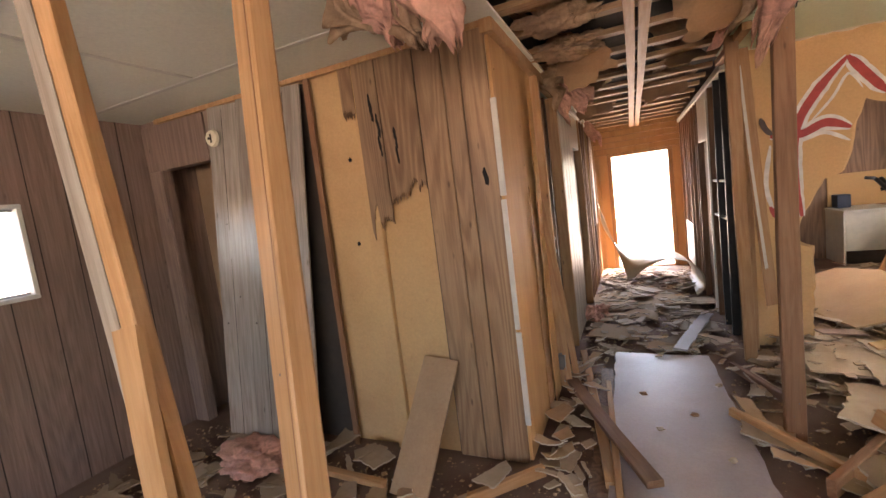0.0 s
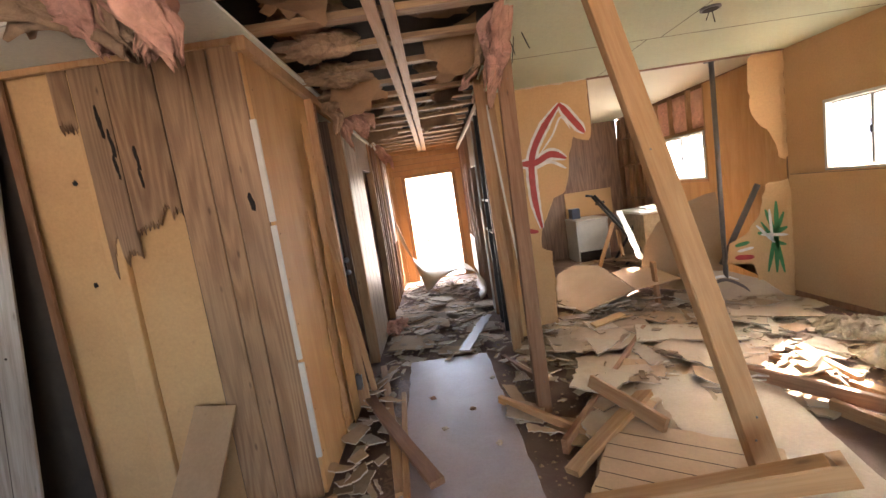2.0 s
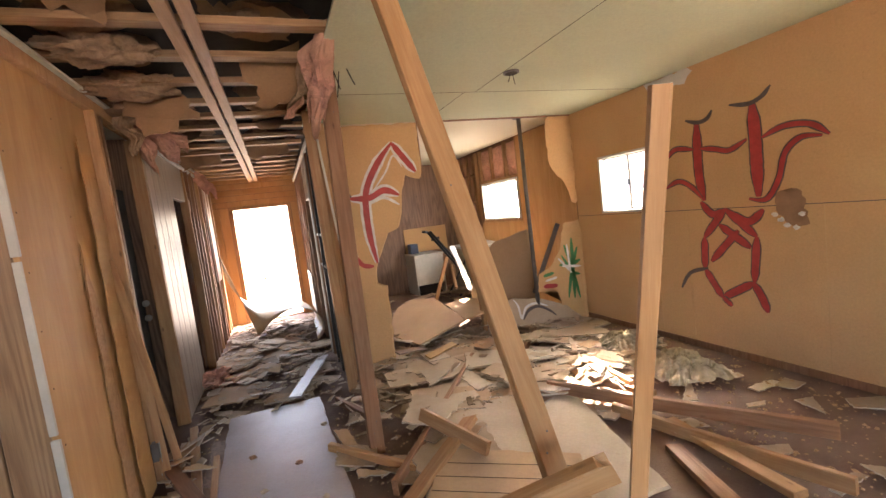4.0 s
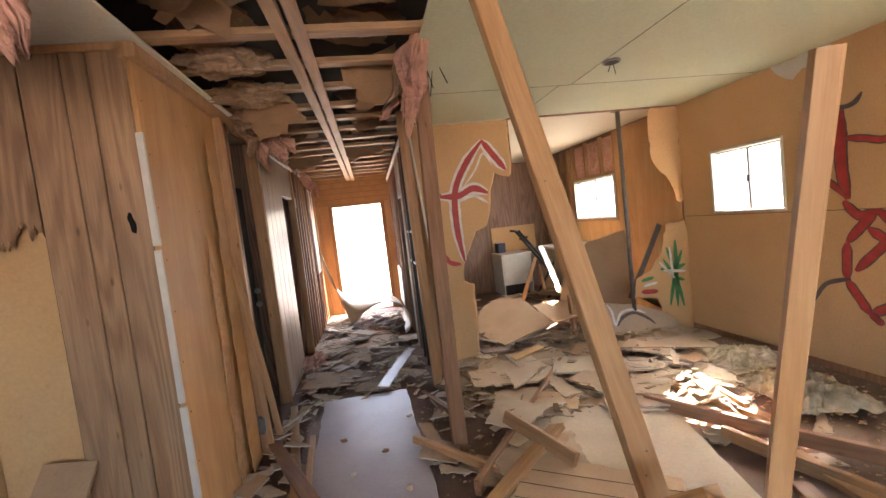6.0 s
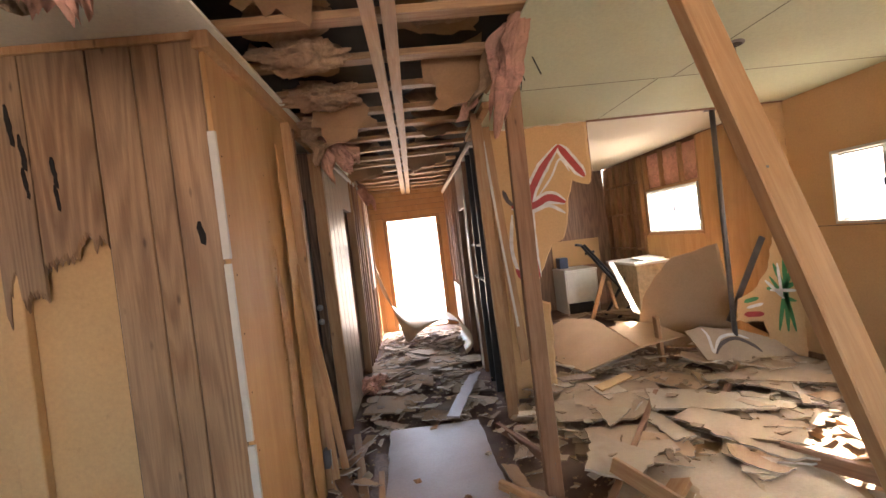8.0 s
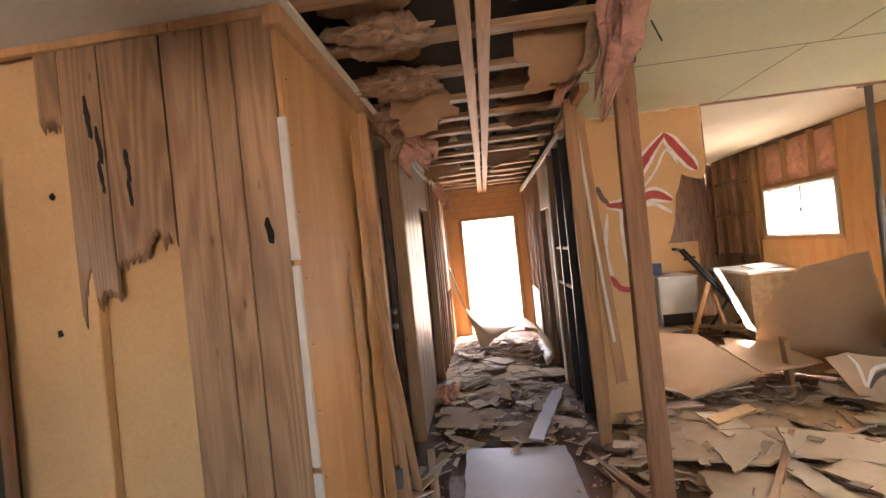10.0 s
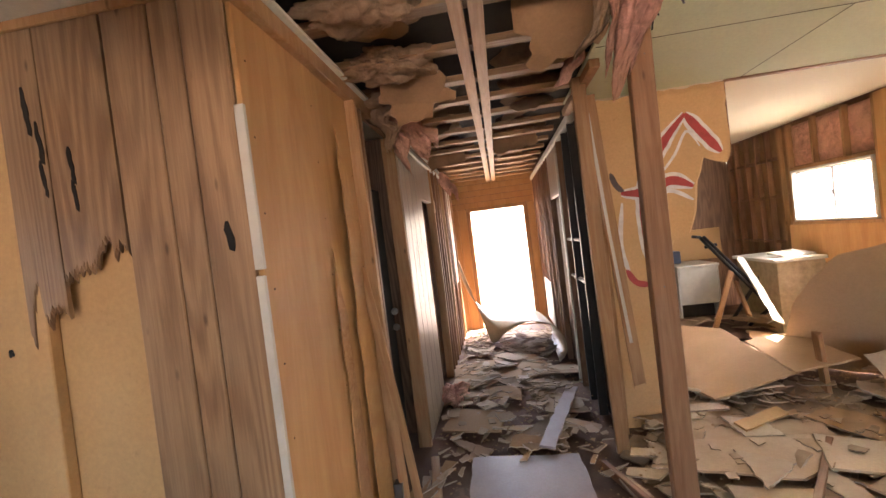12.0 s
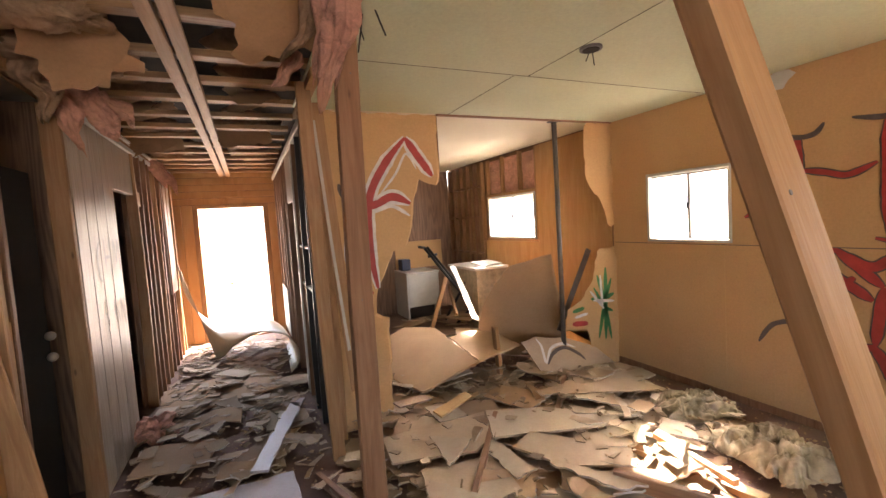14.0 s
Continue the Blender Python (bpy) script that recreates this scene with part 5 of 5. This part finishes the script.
for i in range(44):
    shard(rr.uniform(-0.5, -0.22), rr.uniform(2.1, 3.9), 0.02 + i * 0.002, rr.uniform(0.05, 0.12), 14)
for i in range(26):
    shard(rr.uniform(0.6, 1.0), rr.uniform(2.2, 4.0), 0.02 + i * 0.002, rr.uniform(0.07, 0.16), 12)
for i in range(60):
    shard(rr.uniform(-3.3, -0.65), rr.uniform(1.3, 2.25), 0.015 + i * 0.001, rr.uniform(0.06, 0.2), 7)
for i in range(16):
    shard(rr.uniform(2.3, 3.7), rr.uniform(1.0, 2.5), 0.02 + i * 0.002, rr.uniform(0.08, 0.22), 9)

me = bpy.data.meshes.new("far_rubble")
me.from_pydata(FAR_V, [], FAR_F)
me.materials.append(M_RUBBLE)
tagged(new("far_rubble", me), "broken tan wallboard strewn thinly over the floor", "rubble", kind="stuff")

# crumbs
vs, fs = [], []
for i in range(9000):
    zone = rr.random()
    if zone < 0.5:
        x, y = rr.uniform(0.8, 3.7), rr.uniform(1.2, 5.4)
    elif zone < 0.8:
        x, y = rr.uniform(-0.5, 0.8), rr.uniform(2.0, 8.2)
    else:
        x, y = rr.uniform(-3.3, -0.3), rr.uniform(1.4, 2.3)
    if -0.25 < x < 0.58 and 2.0 < y < 4.1 or 1.15 < x < 2.35 and y < 2.9 or 0.8 < x < 1.7 and y < 2.6:
        continue
    s = abs(rr.gauss(0, 0.007)) + 0.002
    z = rr.uniform(0.002, 0.09 if zone < 0.5 else 0.02)
    a = rr.uniform(0, 6.28)
    b = len(vs)
    ca, sa = math.cos(a) * s, math.sin(a) * s
    for px, py in ((ca, sa), (-sa, ca * 0.6), (-ca * 0.8, -sa), (sa, -ca)):
        vs.append((x + px, y + py, z + rr.uniform(-0.3, 0.3) * s))
    vs.append((x, y, z + s * 0.6))
    for k in range(4):
        fs.append((b + k, b + (k + 1) % 4, b + 4))
    fs.append((b + 3, b + 2, b + 1, b))
me = bpy.data.meshes.new("rubble_crumbs")
me.from_pydata(vs, [], fs)
me.materials.append(M_HARDBOARD)
tagged(new("rubble_crumbs", me), "small brown crumbs of plaster strewn over the floor", "rubble", kind="stuff")


# ---- cloth and small things ----
def cloth(at, s, seed, rz):
    bm = bmesh.new()
    bmesh.ops.create_grid(bm, x_segments=70, y_segments=50, size=1.0)
    for v in bm.verts:
        p = Vector((v.co.x * 2.2, v.co.y * 2.2, seed))
        r = max(abs(v.co.x), abs(v.co.y)) ** 3
        v.co.x += 0.25 * noise.noise(p * 1.1)
        v.co.y += 0.25 * noise.noise(p * 1.1 + Vector((9, 2, 1)))
        bend = noise.noise(p * 0.5 + Vector((7, 1, 3))) * 2.0
        f = 1 - abs(noise.noise(Vector((p.x * 0.8 + bend, p.y * 3.0 - bend, seed)))) * 2.4
        g = 1 - abs(noise.noise(Vector((p.x * 2.0 - bend, p.y * 5.6 + bend, seed + 5)))) * 2.2
        v.co.z = (0.06 + 0.055 * f + 0.035 * g) * (1 - 0.8 * min(1, r))
        v.co.x *= s[0]
        v.co.y *= s[1]
    return tagged(mesh_ob("crumpled_cloth", bm, M_CLOTH, None, "", pose(*at, 0, 0, rz), True), "crumpled dirty cream cloth heaped on the floor", "cloth")


cloth((3.34, 3.27, 0.05), (0.26, 0.2), 1, -30)
cloth((3.17, 2.62, 0.05), (0.26, 0.3), 2, -10)
lf = empty("ceiling_lamp_hole", "rusty ceiling lamp box with dangling wires", "fixture", (2.16, 2.96, ZC))
bm = bmesh.new()
bmesh.ops.create_cone(bm, segments=24, radius1=0.06, radius2=0.06, depth=0.012, cap_ends=True)
part("rim", bm, M_STEEL, lf, "", pose(0, 0, -0.007))
bm = bmesh.new()
bmesh.ops.create_cone(bm, segments=24, radius1=0.045, radius2=0.045, depth=0.004, cap_ends=True)
part("box", bm, M_DARK, lf, "", pose(0, 0, -0.016))
for dx, dy, dz in ((0.03, 0.01, 0.09), (-0.02, 0.02, 0.07)):
    lumber("wire", (2.16 + dx * 0.3, 2.96, ZC - 0.015), (2.16 + dx, 2.96 + dy, ZC - dz), 0.004, 0.004, M_BLACK).parent = None
for o in [o for o in bpy.data.objects if o.name.startswith("wire")]:
    o.matrix_basis = Matrix.Translation((-2.16, -2.96, -ZC)) @ o.matrix_basis
    o.parent = lf
    for k in ("label", "category"):
        if k in o:
            del o[k]

for i, (x, y, ln, dx) in enumerate(((0.86, 2.92, 0.12, 0.03), (0.9, 2.95, 0.16, -0.03), (0.94, 2.9, 0.1, 0.04))):
    lumber("loose_wire", (x, y, ZC), (x + dx, y, ZC - ln), 0.005, 0.005, M_BLACK, "thin dark wire dangling from the ceiling edge", "wire", "dangling wires")

# ---- outdoors ----
fe = empty("wire_fence", "low wire fence in the desert behind the house", "fence", (0, 24, -0.45))
for i in range(15):
    part("fence_post", boxes(((-0.04, -0.04, 0), (0.04, 0.04, 1.3)), bevel=0.008), M_STUD_OLD, fe, "", pose(-21 + i * 3, 0, 0))
for z in (0.6, 1.2):
    part("wire_line", boxes(((-21, -0.008, z), (21, 0.008, z + 0.016))), M_STEEL, fe)
vs, fs = [], []
for i in range(700):
    a = rr.uniform(-0.6, 2.2)
    d = rr.uniform(12, 70)
    x, y, s = d * math.sin(a), 8 + d * math.cos(a), rr.uniform(0.1, 0.4)
    if x < 4.5 and y < 9:
        continue
    for k in range(14):
        b = len(vs)
        u = Vector((rr.gauss(0, 1), rr.gauss(0, 1), abs(rr.gauss(0, 1)))).normalized() * s
        w = Vector((-u.y, u.x, 0)) * 0.15
        vs.extend([(x + w.x, y + w.y, -0.45), (x - w.x, y - w.y, -0.45), (x + u.x, y + u.y, -0.45 + u.z)])
        fs.append((b, b + 1, b + 2))
me = bpy.data.meshes.new("desert_scrub")
me.from_pydata(vs, [], fs)
me.materials.append(M_SHRUB)
tagged(new("desert_scrub", me), "sparse dry scrub on the desert sand", "scrub", kind="stuff")
bm = bmesh.new()
prev = None
for i in range(121):
    a = -0.4 * math.pi + i / 120 * 1.5 * math.pi
    h = 8 + 9 * abs(noise.noise(Vector((i * 0.11, 2, 0)))) + 3 * noise.noise(Vector((i * 0.5, 5, 0)))
    row = (bm.verts.new((380 * math.sin(a), 380 * math.cos(a), -1)), bm.verts.new((395 * math.sin(a), 395 * math.cos(a), h)))
    if prev:
        bm.faces.new((prev[0], row[0], row[1], prev[1]))
    prev = row
setting("backdrop", bm, M_HILL, "low bluish hills on the far horizon", "hills")
